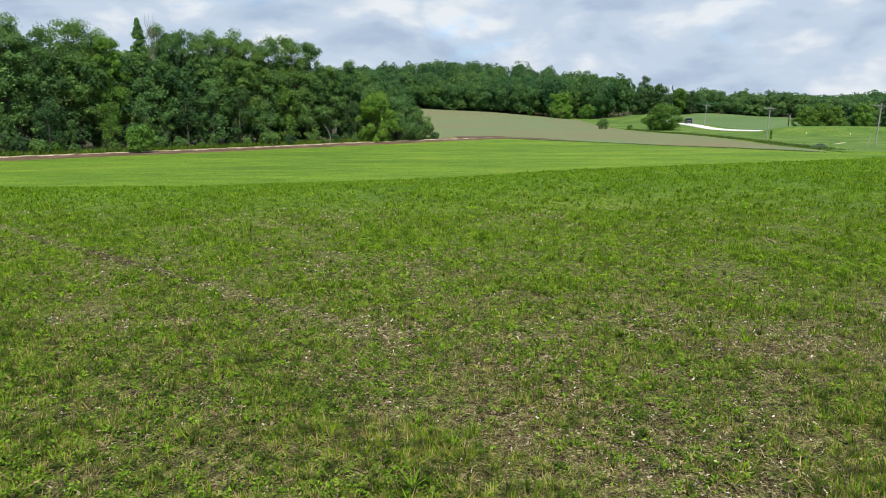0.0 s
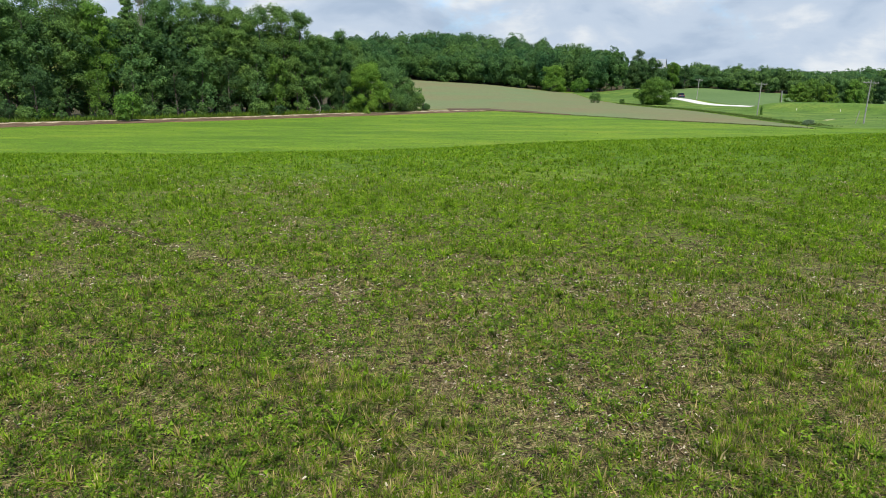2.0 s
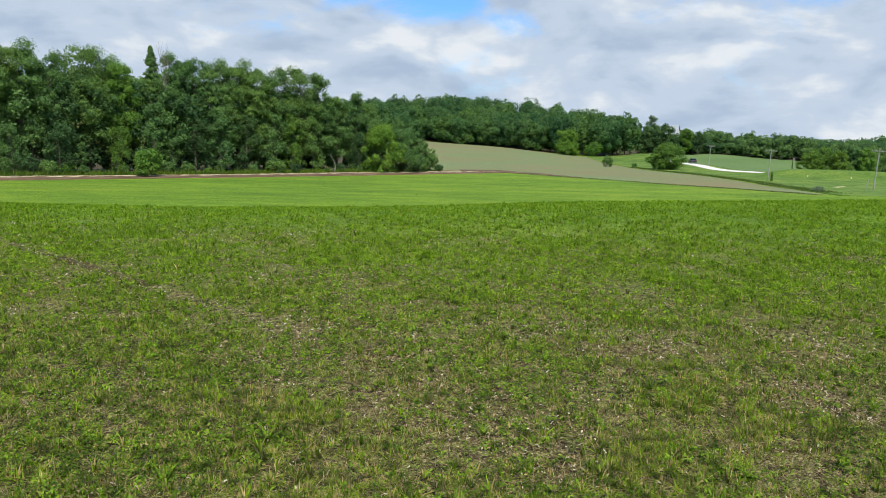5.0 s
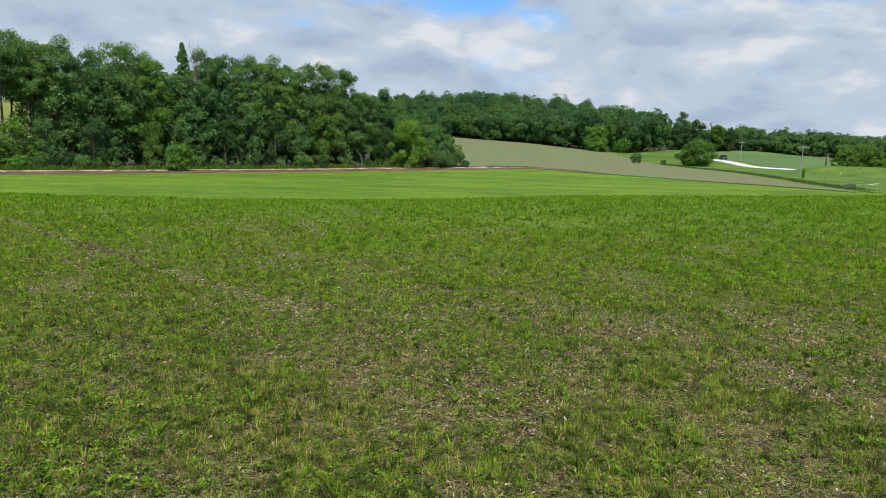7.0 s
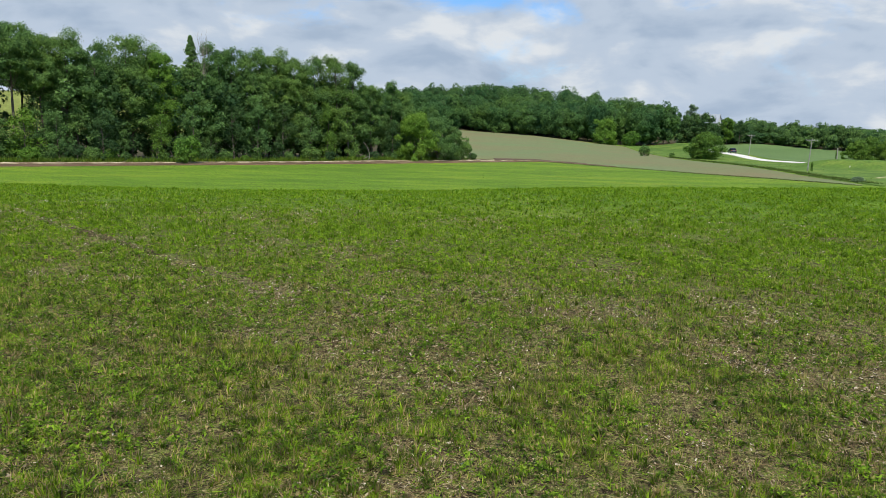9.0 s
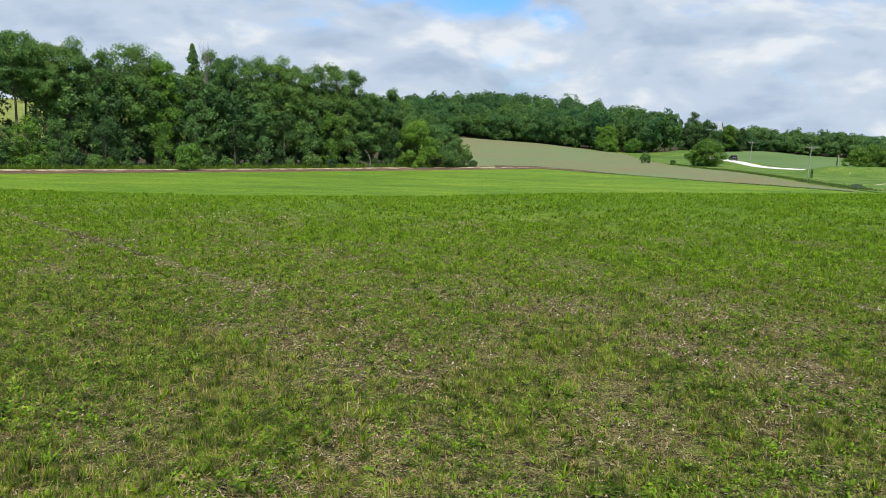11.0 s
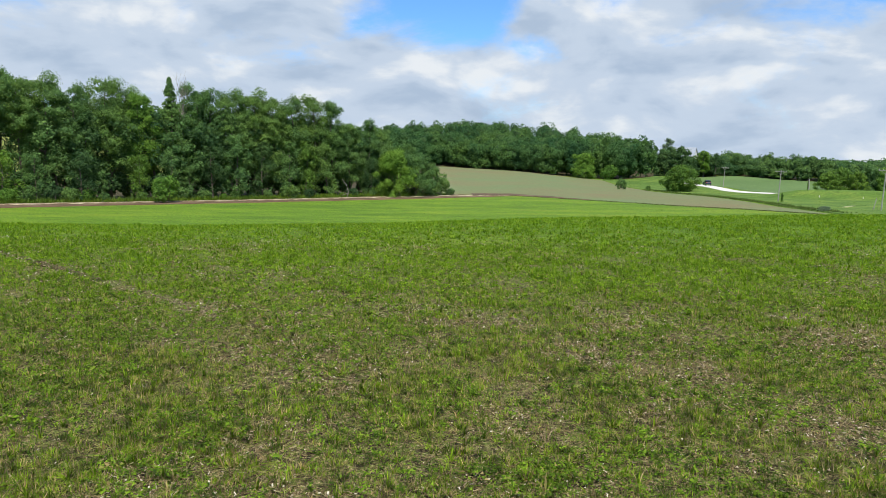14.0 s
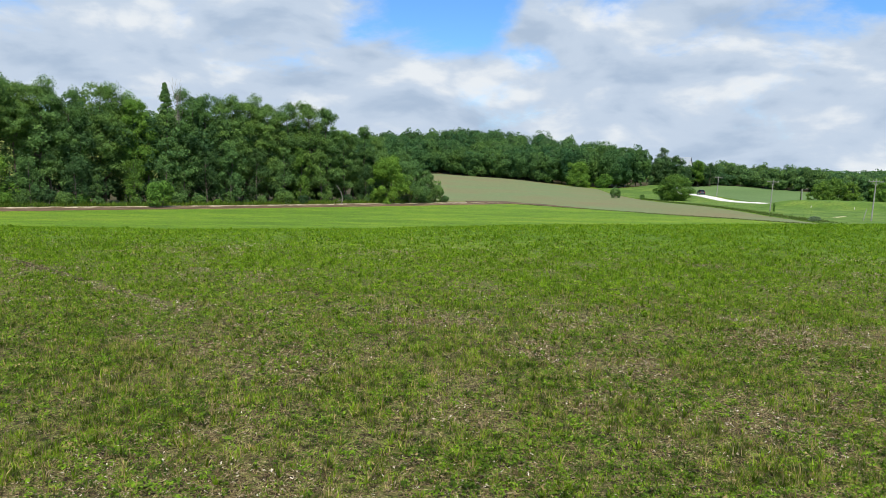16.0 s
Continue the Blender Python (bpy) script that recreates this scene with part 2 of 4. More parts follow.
def field_material():
    """Seedling crop: soil and straw with green between, the green closing towards the low ground."""
    m, nt, b = material("crop_field", 1.0)
    co = nt.nodes.new("ShaderNodeTexCoord").outputs["Object"]
    patch, clod, grain = noise_of(nt, 0.6, 5, 0.6, co), noise_of(nt, 9, 5, 0.7, co), noise_of(nt, 45, 3, 0.7, co)
    wander = nt.nodes.new("ShaderNodeTexNoise")
    wander.inputs["Scale"].default_value = 30
    link(nt, co, wander.inputs["Vector"])
    shifted = nt.nodes.new("ShaderNodeMix"); shifted.data_type = "VECTOR"
    shifted.inputs[0].default_value = 0.035
    link(nt, co, shifted.inputs[4]); link(nt, wander.outputs["Color"], shifted.inputs[5])
    bits = nt.nodes.new("ShaderNodeTexVoronoi")
    bits.inputs["Scale"].default_value = 62
    link(nt, shifted.outputs[1], bits.inputs["Vector"])
    pick = nt.nodes.new("ShaderNodeSeparateColor")
    link(nt, bits.outputs["Color"], pick.inputs[0])
    earth = ramp_of(nt, pick.outputs[0], [(0.0, (0.035, 0.026, 0.012)), (0.3, (0.1, 0.074, 0.034)), (0.6, (0.2, 0.152, 0.07)), (0.85, (0.33, 0.262, 0.13)), (1.0, (0.52, 0.43, 0.25))])
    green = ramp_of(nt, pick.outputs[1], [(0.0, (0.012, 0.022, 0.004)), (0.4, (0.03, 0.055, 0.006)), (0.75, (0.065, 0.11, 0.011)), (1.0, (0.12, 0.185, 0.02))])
    clumpy = mixed(nt, 0.5, patch, clod)
    near = mixed(nt, ramp_of(nt, clumpy, [(0.45, (0.03, 0.03, 0.03)), (0.64, (0.5, 0.5, 0.5))]), earth, green)
    # low spots of the clods darkened in the colour, as shaded gaps
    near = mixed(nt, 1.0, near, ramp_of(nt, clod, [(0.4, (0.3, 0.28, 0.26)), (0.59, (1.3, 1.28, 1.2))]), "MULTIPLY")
    # further down the slope the crop is closed
    sep = nt.nodes.new("ShaderNodeSeparateXYZ")
    link(nt, co, sep.inputs[0])
    rng = nt.nodes.new("ShaderNodeMapRange")
    rng.interpolation_type = "SMOOTHSTEP"
    rng.inputs["From Min"].default_value, rng.inputs["From Max"].default_value = 5, 26
    link(nt, sep.outputs["Y"], rng.inputs["Value"])
    stretch = nt.nodes.new("ShaderNodeMapping")
    stretch.inputs["Scale"].default_value = (0.35, 1.0, 1.0)
    link(nt, co, stretch.inputs["Vector"])
    broad, tuft = noise_of(nt, 0.09, 4, 0.6, stretch.outputs[0]), noise_of(nt, 5.5, 6, 0.75, co)
    crop = ramp_of(nt, broad, [(0.3, (0.095, 0.2, 0.01)), (0.5, (0.13, 0.25, 0.013)), (0.62, (0.165, 0.28, 0.017)), (0.75, (0.21, 0.285, 0.026))])
    bands = noise_of(nt, 0.42, 5, 0.62, stretch.outputs[0])
    crop = mixed(nt, 1.0, crop, ramp_of(nt, bands, [(0.36, (0.74, 0.82, 0.8)), (0.5, (1.0, 1.0, 1.0)), (0.64, (1.26, 1.16, 1.1))]), "MULTIPLY")
    crop = mixed(nt, 1.0, crop, ramp_of(nt, tuft, [(0.4, (0.5, 0.55, 0.5)), (0.5, (0.95, 0.95, 0.95)), (0.6, (1.3, 1.22, 1.15))]), "MULTIPLY")
    speck = nt.nodes.new("ShaderNodeMath"); speck.operation = "MULTIPLY_ADD"
    link(nt, mixed(nt, 0.5, clod, grain), speck.inputs[0])
    speck.inputs[1].default_value, speck.inputs[2].default_value = 5.0, -2.5
    total = nt.nodes.new("ShaderNodeMath"); total.use_clamp = True
    link(nt, rng.outputs[0], total.inputs[0]); link(nt, speck.outputs[0], total.inputs[1])
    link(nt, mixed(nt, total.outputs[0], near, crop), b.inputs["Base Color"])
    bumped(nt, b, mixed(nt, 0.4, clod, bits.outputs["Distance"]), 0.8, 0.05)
    return m


FIELD = field_material()
TAN = soil("emerging_crop_soil", [(0.3, (0.195, 0.172, 0.083)), (0.46, (0.178, 0.188, 0.083)), (0.65, (0.152, 0.202, 0.083))], 0.035, 1.2, speckle=0.14)
TILLED = soil("tilled_soil", [(0.3, (0.075, 0.05, 0.03)), (0.55, (0.14, 0.092, 0.056)), (0.75, (0.23, 0.165, 0.1))], 0.25, 3.0)
DRY = soil("dry_grass_edge", [(0.4, (0.14, 0.1, 0.06)), (0.5, (0.34, 0.28, 0.18)), (0.65, (0.56, 0.49, 0.35))], 0.6, 4.0)
GRAVEL = soil("pale_gravel", [(0.3, (0.62, 0.59, 0.54)), (0.7, (0.8, 0.78, 0.73))], 0.4, 5.0, 0.2)
VERGE_GROUND = soil("verge_ground", [(0.35, (0.07, 0.135, 0.019)), (0.5, (0.1, 0.18, 0.025)), (0.64, (0.145, 0.215, 0.034))], 0.16, 1.6, speckle=0.3)
PALE_FIELD = soil("young_grain_field", [(0.3, (0.105, 0.175, 0.055)), (0.6, (0.125, 0.2, 0.065)), (0.8, (0.145, 0.21, 0.075))], 0.03, 0.8, speckle=0.12)
HILL_FIELD = soil("hill_pasture", [(0.3, (0.16, 0.2, 0.04)), (0.7, (0.22, 0.25, 0.06))], 0.05, 1.0)
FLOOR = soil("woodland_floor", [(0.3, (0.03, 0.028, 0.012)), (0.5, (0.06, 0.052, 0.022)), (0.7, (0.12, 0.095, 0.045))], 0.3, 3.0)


def plain(name, colour, rough=0.5, metal=0.0):
    m, nt, b = material(name, rough)
    n = noise_of(nt, 6, 3)
    link(nt, mixed(nt, 1.0, colour, ramp_of(nt, n, [(0.3, (0.88, 0.88, 0.88)), (0.7, (1.08, 1.08, 1.08))]), "MULTIPLY"), b.inputs["Base Color"])
    b.inputs["Metallic"].default_value = metal
    return m


# ---- the lie of the land ----
def step(a, b, v):
    k = np.clip((v - a) / (b - a), 0, 1)
    return k * k * (3 - 2 * k)


def height(x, y):
    """Ground height: a low rise with the crop, a valley, the far slopes."""
    crest = 25 + 0.3 * np.clip(x, 0, 60) - 4.5 * step(9, -13, x) * step(-62, -32, x)
    h = -5.7 * step(crest - 5, crest + 50, y) - 1.6 * step(75, 160, y) - 0.7 * step(160, 240, y)
    h = h + 3.2 * np.exp(-((x + 35) / 60) ** 2) * step(200, 380, y)
    h = h - 1.6 * step(15, 60, x) * step(180, 320, y)
    h = h - 0.75 * step(110, 225, y) * step(335, 285, y) * step(15, 48, x) * step(98, 70, x)   # the hollow before the road
    h = h - 3.8 * step(60, 150, x) * step(200, 290, y) + 1.8 * step(60, 150, x) * step(320, 420, y)
    h = h + 17 * step(175, 330, y) * step(-55, -150, x)
    h = h + 11.5 * step(378, 455, y) * np.exp(-((x - 5) / 95) ** 2)
    h = h + 3.1 * np.exp(-((x - 88) / 13) ** 2 - ((y - 332) / 48) ** 2)   # the rise that the road climbs
    h = h + 1.3 * np.exp(-((x - 82) / 12) ** 2 - ((y - 263) / 24) ** 2)   # and its low shoulder
    h = h + 1.9 * step(118, 140, x) * step(230, 170, x) * step(330, 415, y)   # the field's upper edge
    u, v = (x - 100) * 0.7 + (y - 172) * 0.72, (x - 82) * 0.72 - (y - 190) * 0.7
    h = h + 1.9 * np.exp(-(u / 6) ** 2) * step(-10, 5, v)   # a bank along the near side of the road
    h = h - 30 * step(620, 1800, y)
    h = h + 0.02 * np.sin(x * 0.9 + 1) * np.sin(y * 0.7) + 0.012 * np.sin(x * 2.3 + y * 1.7)
    return h


def ground_at(x, y):
    return float(height(np.float64(x), np.float64(y)))


def mesh_of(name, verts, faces, mat, smooth=False):
    """A mesh from arrays: faces are rows of three or of four corners."""
    verts, faces = np.asarray(verts, np.float32).reshape(-1, 3), np.asarray(faces, np.int32)
    me = bpy.data.meshes.new(name)
    n, k = faces.shape
    me.vertices.add(len(verts))
    me.vertices.foreach_set("co", verts.ravel())
    me.loops.add(n * k)
    me.loops.foreach_set("vertex_index", faces.ravel())
    me.polygons.add(n)
    me.polygons.foreach_set("loop_start", np.arange(0, n * k, k, dtype=np.int32))
    if smooth:
        me.polygons.foreach_set("use_smooth", np.ones(n, dtype=bool))
    me.update(calc_edges=True)
    me.materials.append(mat)
    return me


def grid_faces(nu, nv):
    i = np.arange(nu * nv).reshape(nu, nv)
    return np.stack([i[:-1, :-1], i[1:, :-1], i[1:, 1:], i[:-1, 1:]], -1).reshape(-1, 4)


def build_ground():
    ys = np.concatenate([[-4000, -1500, -500, -200, -90, -40], [-20, -12, -6, -3], np.arange(0, 40, 1.0), np.arange(40, 120, 2.0), np.arange(120, 260, 2.0), np.arange(260, 520, 4.0),
                         [540, 580, 640, 750, 950, 1300, 2000, 3000, 4500]])
    core = np.concatenate([np.arange(-40, 50, 1.5)])
    xs = np.concatenate([[-4500, -2500, -1300, -800, -550, -420, -340], np.arange(-290, -40, 4), core, np.arange(50, 180, 2.0), np.arange(180, 400, 5), [430, 520, 700, 1100, 2000, 4500]])
    x, y = np.meshgrid(xs, ys, indexing="ij")
    v = np.stack([x, y, height(x, y)], -1).reshape(-1, 3)
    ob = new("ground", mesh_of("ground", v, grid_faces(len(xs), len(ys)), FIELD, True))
    return tagged(ob, "green seedling crop field falling away from a low rise", "field", kind="structure")


def along(points, n):
    """n points evenly along a line of corners, rounded at the bends."""
    p = np.array(points, float)
    d = np.concatenate([[0], np.cumsum(np.hypot(*np.diff(p, axis=0).T))])
    t = np.linspace(0, d[-1], n)
    q = np.stack([np.interp(t, d, p[:, 0]), np.interp(t, d, p[:, 1])], 1)
    for _ in range(max(2, n // 25)):
        q[1:-1] = (q[:-2] + 2 * q[1:-1] + q[2:]) / 4
    return q


def sheet(name, side_a, side_b, nu, nv, mat, lift, label, category, rough_edge=0.0, hump=0.0):
    """A strip of land between two lines, laid on the ground."""
    a, b = along(side_a, nu), along(side_b, nu)
    rng = np.random.default_rng(len(name) * 7 + nu)
    wob = rng.normal(0, rough_edge, (2, nu, 2)) if rough_edge else np.zeros((2, nu, 2))
    k = np.linspace(0, 1, nv)[None, :, None]
    p = (a + wob[0])[:, None] * (1 - k) + (b + wob[1])[:, None] * k
    z = height(p[..., 0], p[..., 1]) + lift + hump * np.sin(np.pi * k[..., 0])
    v = np.pad(np.concatenate([p, z[..., None]], -1), ((1, 1), (1, 1), (0, 0)), mode="edge")
    for rim in (v[0], v[-1], v[:, 0], v[:, -1]):   # rim turned down into the ground
        rim[:, 2] -= 0.3
    ob = new(name, mesh_of(name, v.reshape(-1, 3), grid_faces(nu + 2, nv + 2)[:, ::-1], mat, True))
    return tagged(ob, label, category, kind="structure")


build_ground()
WOOD_EDGE = [(-190, 8), (-125, 62), (-68, 110), (-24, 153), (-3, 166), (9, 171)]
STRIP_FRONT = [(-184.5, -1), (-119.5, 52), (-62.5, 100.5), (-20, 144), (0, 160), (14, 169.5)]
sheet("tilled_strip", WOOD_EDGE, STRIP_FRONT, 120, 5, TILLED, 0.06, "bare brown tilled strip along the wood's edge", "soil strip", 0.35)
sheet("dry_grass_edge", [(x - 0.9, y + 1.2) for x, y in WOOD_EDGE], [(x + 1.5, y - 1.9) for x, y in WOOD_EDGE], 160, 3, DRY, 0.12, "pale dry grass edge between soil and wood", "grass edge", 0.4)
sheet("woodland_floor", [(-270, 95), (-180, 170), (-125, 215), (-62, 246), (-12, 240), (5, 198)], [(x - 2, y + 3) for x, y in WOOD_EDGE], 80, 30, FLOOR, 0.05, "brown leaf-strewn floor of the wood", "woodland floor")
TAN_NEAR = [(-6, 171), (8, 170), (34, 150), (49, 130), (57, 114)]
TAN_FAR = [(-42, 387), (28, 372), (57, 335), (57, 240), (61, 196), (62, 158), (58.5, 116)]
sheet("tan_field", TAN_FAR, TAN_NEAR, 90, 60, TAN, 0.08, "tan field with thin emerging crop", "field")
sheet("verge", [(57, 345), (59, 240), (63, 196), (64, 158), (59.5, 113)], [(84, 345), (81, 268), (82, 230), (92, 190), (150, 100)], 120, 60, VERGE_GROUND, 0.11, "uncut grass verge between field and road", "grass verge")
sheet("bare_soil_patch", [(1, 176), (10, 177), (19, 167), (27, 157.5)], [(1, 167), (9, 170), (18, 163), (27, 156)], 40, 8, TILLED, 0.13, "bare brown soil at the field corner by the wood's tip", "soil patch", 0.3)
ROAD_LEFT = [(88, 346), (85.5, 322), (82.5, 292), (79.5, 262), (80.5, 232), (87, 203), (104, 176), (160, 120)]
ROAD_RIGHT = [(93, 346), (90, 322), (87, 292), (83.8, 264), (85, 234), (92, 206.5), (109, 181), (166, 126)]
sheet("road", ROAD_LEFT, ROAD_RIGHT, 120, 7, GRAVEL, 0.16, "pale gravel country road", "road", 0.0, 0.08)
sheet("young_grain_field", [(112, 416), (100, 352), (91, 298), (87.5, 265), (88.5, 237), (96, 210)], [(300, 420), (290, 380), (280, 345), (270, 315), (250, 285), (240, 262)], 60, 50, PALE_FIELD, 0.09, "pale green young grain field beyond the road", "field")
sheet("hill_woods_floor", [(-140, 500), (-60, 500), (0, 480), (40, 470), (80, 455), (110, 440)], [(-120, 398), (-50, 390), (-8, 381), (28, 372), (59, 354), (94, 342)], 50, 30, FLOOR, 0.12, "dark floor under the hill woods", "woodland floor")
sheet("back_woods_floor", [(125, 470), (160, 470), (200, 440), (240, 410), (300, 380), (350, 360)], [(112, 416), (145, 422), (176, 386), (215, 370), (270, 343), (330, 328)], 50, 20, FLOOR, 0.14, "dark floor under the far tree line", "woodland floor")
sheet("hill_pasture", [(-330, 330), (-200, 330), (-110, 330), (-60, 330)], [(-300, 190), (-200, 190), (-110, 200), (-60, 215)], 60, 40, HILL_FIELD, 0.1, "sunlit yellow-green pasture on the hill behind the wood", "pasture")


sheet("dry_grass_streak", [(72.8, 142.0), (75.0, 145.2), (78.0, 148.8)], [(73.2, 141.8), (75.6, 144.8), (78.3, 148.6)], 24, 3, soil("flattened_grass", [(0.35, (0.3, 0.31, 0.15)), (0.65, (0.46, 0.45, 0.26))], 0.8, 4.0), 0.2, "pale streak of flattened dry grass on the verge", "dry grass", 0.12)
TRACK_SOIL = soil("track_soil", [(0.3, (0.04, 0.03, 0.01)), (0.5, (0.07, 0.065, 0.02)), (0.7, (0.1, 0.13, 0.03))], 3.0, 40.0, 0.8)
sheet("wheel_track", [(-9.55, 15.12), (-5.35, 11.77), (-1.25, 8.52)], [(-9.45, 15.24), (-5.25, 11.89), (-1.15, 8.64)], 90, 3, TRACK_SOIL, 0.004, "dark bare wheel track across the crop", "wheel track", 0.05)


# ---- trees ----
def tube(path, radii, sides):
    """A tapered tube along a path: vertices and four-cornered faces."""
    path, radii = np.asarray(path, float), np.asarray(radii, float)
    d = np.gradient(path, axis=0)
    d /= np.linalg.norm(d, axis=1)[:, None] + 1e-9
    ref = np.where(abs(d[:, 2:3]) < 0.9, [[0, 0, 1.0]], [[1.0, 0, 0]])
    u = np.cross(d, ref); u /= np.linalg.norm(u, axis=1)[:, None] + 1e-9
    w = np.cross(d, u)
    a = np.arange(sides) * 2 * np.pi / sides
    ring = path[:, None] + radii[:, None, None] * (np.cos(a)[None, :, None] * u[:, None] + np.sin(a)[None, :, None] * w[:, None])
    n = len(path)
    i = np.arange(n * sides).reshape(n, sides)
    j = np.roll(i, -1, 1)
    return ring.reshape(-1, 3), np.stack([i[:-1], j[:-1], j[1:], i[1:]], -1).reshape(-1, 4)


def joined(pieces):
    vs, fs, n = [], [], 0
    for v, f in pieces:
        vs.append(v); fs.append(f + n); n += len(v)
    return np.concatenate(vs), np.concatenate(fs)


def leaves(rng, centres, radii, per, size, upright=0.66):
    """Leaf sprays on the skin of each bough, thick above and thin below; they face up and out."""
    n = len(centres) * per
    c, r = np.repeat(centres, per, 0), np.repeat(radii, per)
    d = rng.normal(size=(n, 3)) + [0, 0, 0.4]
    out = c[:, :2] / (np.linalg.norm(c[:, :2], axis=1)[:, None] + 0.6)
    d[:, :2] += 0.35 * out
    d /= np.linalg.norm(d, axis=1)[:, None]
    # every bough has its own uneven outline
    k = np.repeat(rng.uniform(0, 6.28, (len(centres), 2)), per, 0)
    a = np.arctan2(d[:, 1], d[:, 0])
    uneven = 1 + 0.22 * np.sin(3 * a + k[:, 0]) + 0.16 * np.sin(5 * a + k[:, 1] + 3 * d[:, 2])
    q = (r * uneven * (1 - 0.55 * rng.random(n) ** 1.6))[:, None] * d
    q[:, 2] = q[:, 2] * upright - 0.16 * np.hypot(q[:, 0], q[:, 1])
    p = c + q
    nrm = d + rng.normal(0, 0.5, (n, 3)) + [0, 0, 0.45]
    nrm /= np.linalg.norm(nrm, axis=1)[:, None]
    u = np.cross(nrm, rng.normal(size=(n, 3))); u /= np.linalg.norm(u, axis=1)[:, None]
    w = np.cross(nrm, u)
    s = size * rng.uniform(0.55, 1.35, n)[:, None]
    v = np.stack([p - u * s * 0.5 - w * s * 0.46, p - u * s * 0.34 + w * s * 0.5, p + u * s * 0.78 - nrm * s * 0.1], 1)
    return v.reshape(-1, 3), np.arange(3 * n).reshape(n, 3)


def dome(rng, n, centre, semi, leaf, lumps=16, ragged=0.1):
    """Leaves over a crown of rounded lumps, most of them near its skin, with a few loose sprays."""
    k = (np.arange(lumps) + 0.5) / lumps
    z, a = 0.9 - 1.6 * k, 2.4 * np.arange(lumps) + rng.uniform(0, 6.28)
    flat = np.sqrt(np.clip(1 - z ** 2, 0.1, 1))
    q = np.stack([flat * np.cos(a), flat * np.sin(a), z], 1) + rng.normal(0, 0.16, (lumps, 3))
    mid = q * rng.uniform(0.5, 0.7, lumps)[:, None]
    size = rng.uniform(0.3, 0.52, lumps)
    which = rng.integers(0, lumps, n)
    d = rng.normal(size=(n, 3)) + 0.7 * q[which] + [0, 0, 0.1]
    d /= np.linalg.norm(d, axis=1)[:, None]
    r = size[which] * (1 - 0.35 * rng.random(n) ** 2)
    loose = rng.random(n) < ragged
    r = np.where(loose, r * rng.uniform(1.0, 1.3, n), r)
    out = mid[which] + d * r[:, None]
    out[:, 2] = np.maximum(out[:, 2], -0.98)
    p = np.asarray(centre) + out * np.asarray(semi)
    way = d + rng.normal(0, 0.6, (n, 3)) + [0, 0, 0.25]
    way /= np.linalg.norm(way, axis=1)[:, None]
    u = np.cross(way, rng.normal(size=(n, 3))); u /= np.linalg.norm(u, axis=1)[:, None]
    w = np.cross(way, u)
    s = leaf * rng.uniform(0.6, 1.3, n)[:, None]
    v = np.stack([p - u * s * 0.5 - w * s * 0.46, p - u * s * 0.34 + w * s * 0.5, p + u * s * 0.78 - way * s * 0.12], 1)
    return v.reshape(-1, 3), np.arange(3 * n).reshape(n, 3)


def shade_hull(rng, centre, semi):
    """Uneven closed hull in a crown, filling it with dark for the inner shade."""
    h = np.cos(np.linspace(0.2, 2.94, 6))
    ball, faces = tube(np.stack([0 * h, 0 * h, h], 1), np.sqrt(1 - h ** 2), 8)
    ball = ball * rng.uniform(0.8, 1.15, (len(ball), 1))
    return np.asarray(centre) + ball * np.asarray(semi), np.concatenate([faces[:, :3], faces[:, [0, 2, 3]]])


# crown outlines: height along the crown, radius as a share of the widest
OUTLINES = {
    "broad": ([0, 0.15, 0.4, 0.65, 0.85, 1], [0.6, 0.85, 1.0, 0.95, 0.76, 0.38]),
    "tall": ([0, 0.2, 0.5, 0.75, 0.9, 1], [0.7, 0.95, 1.0, 0.88, 0.68, 0.34]),
    "spire": ([0, 0.15, 0.4, 0.7, 0.85, 1], [0.9, 1.0, 0.8, 0.46, 0.24, 0.0]),
    "low": ([0, 0.12, 0.35, 0.65, 0.88, 1], [0.8, 0.97, 1.0, 0.95, 0.72, 0.28]),
    "bush": ([0, 0.12, 0.35, 0.65, 0.88, 1], [0.8, 0.95, 1.0, 0.88, 0.6, 0.2]),
}


def crown_clumps(rng, outline, h, base, spread, count, clump):
    """Bough centres: they gather on a few great limbs' lobes, which leave gaps between them."""
    hs, rs = OUTLINES[outline]
    k1, k2, k3 = rng.uniform(0, 6.28, 3)
    s, a = rng.random(count), rng.uniform(0, 2 * np.pi, count)

    def envelope(s, a):
        return np.interp(s, hs, rs) * (1 + 0.2 * np.sin(2 * a + k1 + 4 * s) + 0.15 * np.sin(3 * a + k2 - 7 * s) + 0.1 * np.sin(9 * s + k3))

    r = spread * envelope(s, a) * rng.uniform(0.3, 1.0, count) ** 0.6
    c = np.stack([r * np.cos(a), r * np.sin(a), base + s * (h - base - 0.5 * clump)], 1)
    if outline == "spire":
        return c
    lobes = max(9, count // 7)
    s = (np.arange(lobes) + rng.uniform(0.1, 0.9, lobes)) / lobes
    a = 2.4 * np.arange(lobes) + rng.normal(0, 0.5, lobes)
    env = envelope(s, a)
    mid = np.stack([0.6 * spread * env * np.cos(a), 0.6 * spread * env * np.sin(a), base + s * (h - base - 0.9 * clump)], 1)
    reach = 0.48 * spread * np.maximum(env, 0.4) * rng.uniform(0.8, 1.25, lobes)
    n = int(0.75 * count)
    which = rng.integers(0, lobes, n)
    d = rng.normal(size=(n, 3)) + [0, 0, 0.25]
    d /= np.linalg.norm(d, axis=1)[:, None]
    c[:n] = mid[which] + d * (reach[which] * rng.random(n) ** 0.35)[:, None] * [1, 1, 0.9]
    c[:, 2] = np.clip(c[:, 2], base * 0.8, h - 0.55 * clump)
    return c


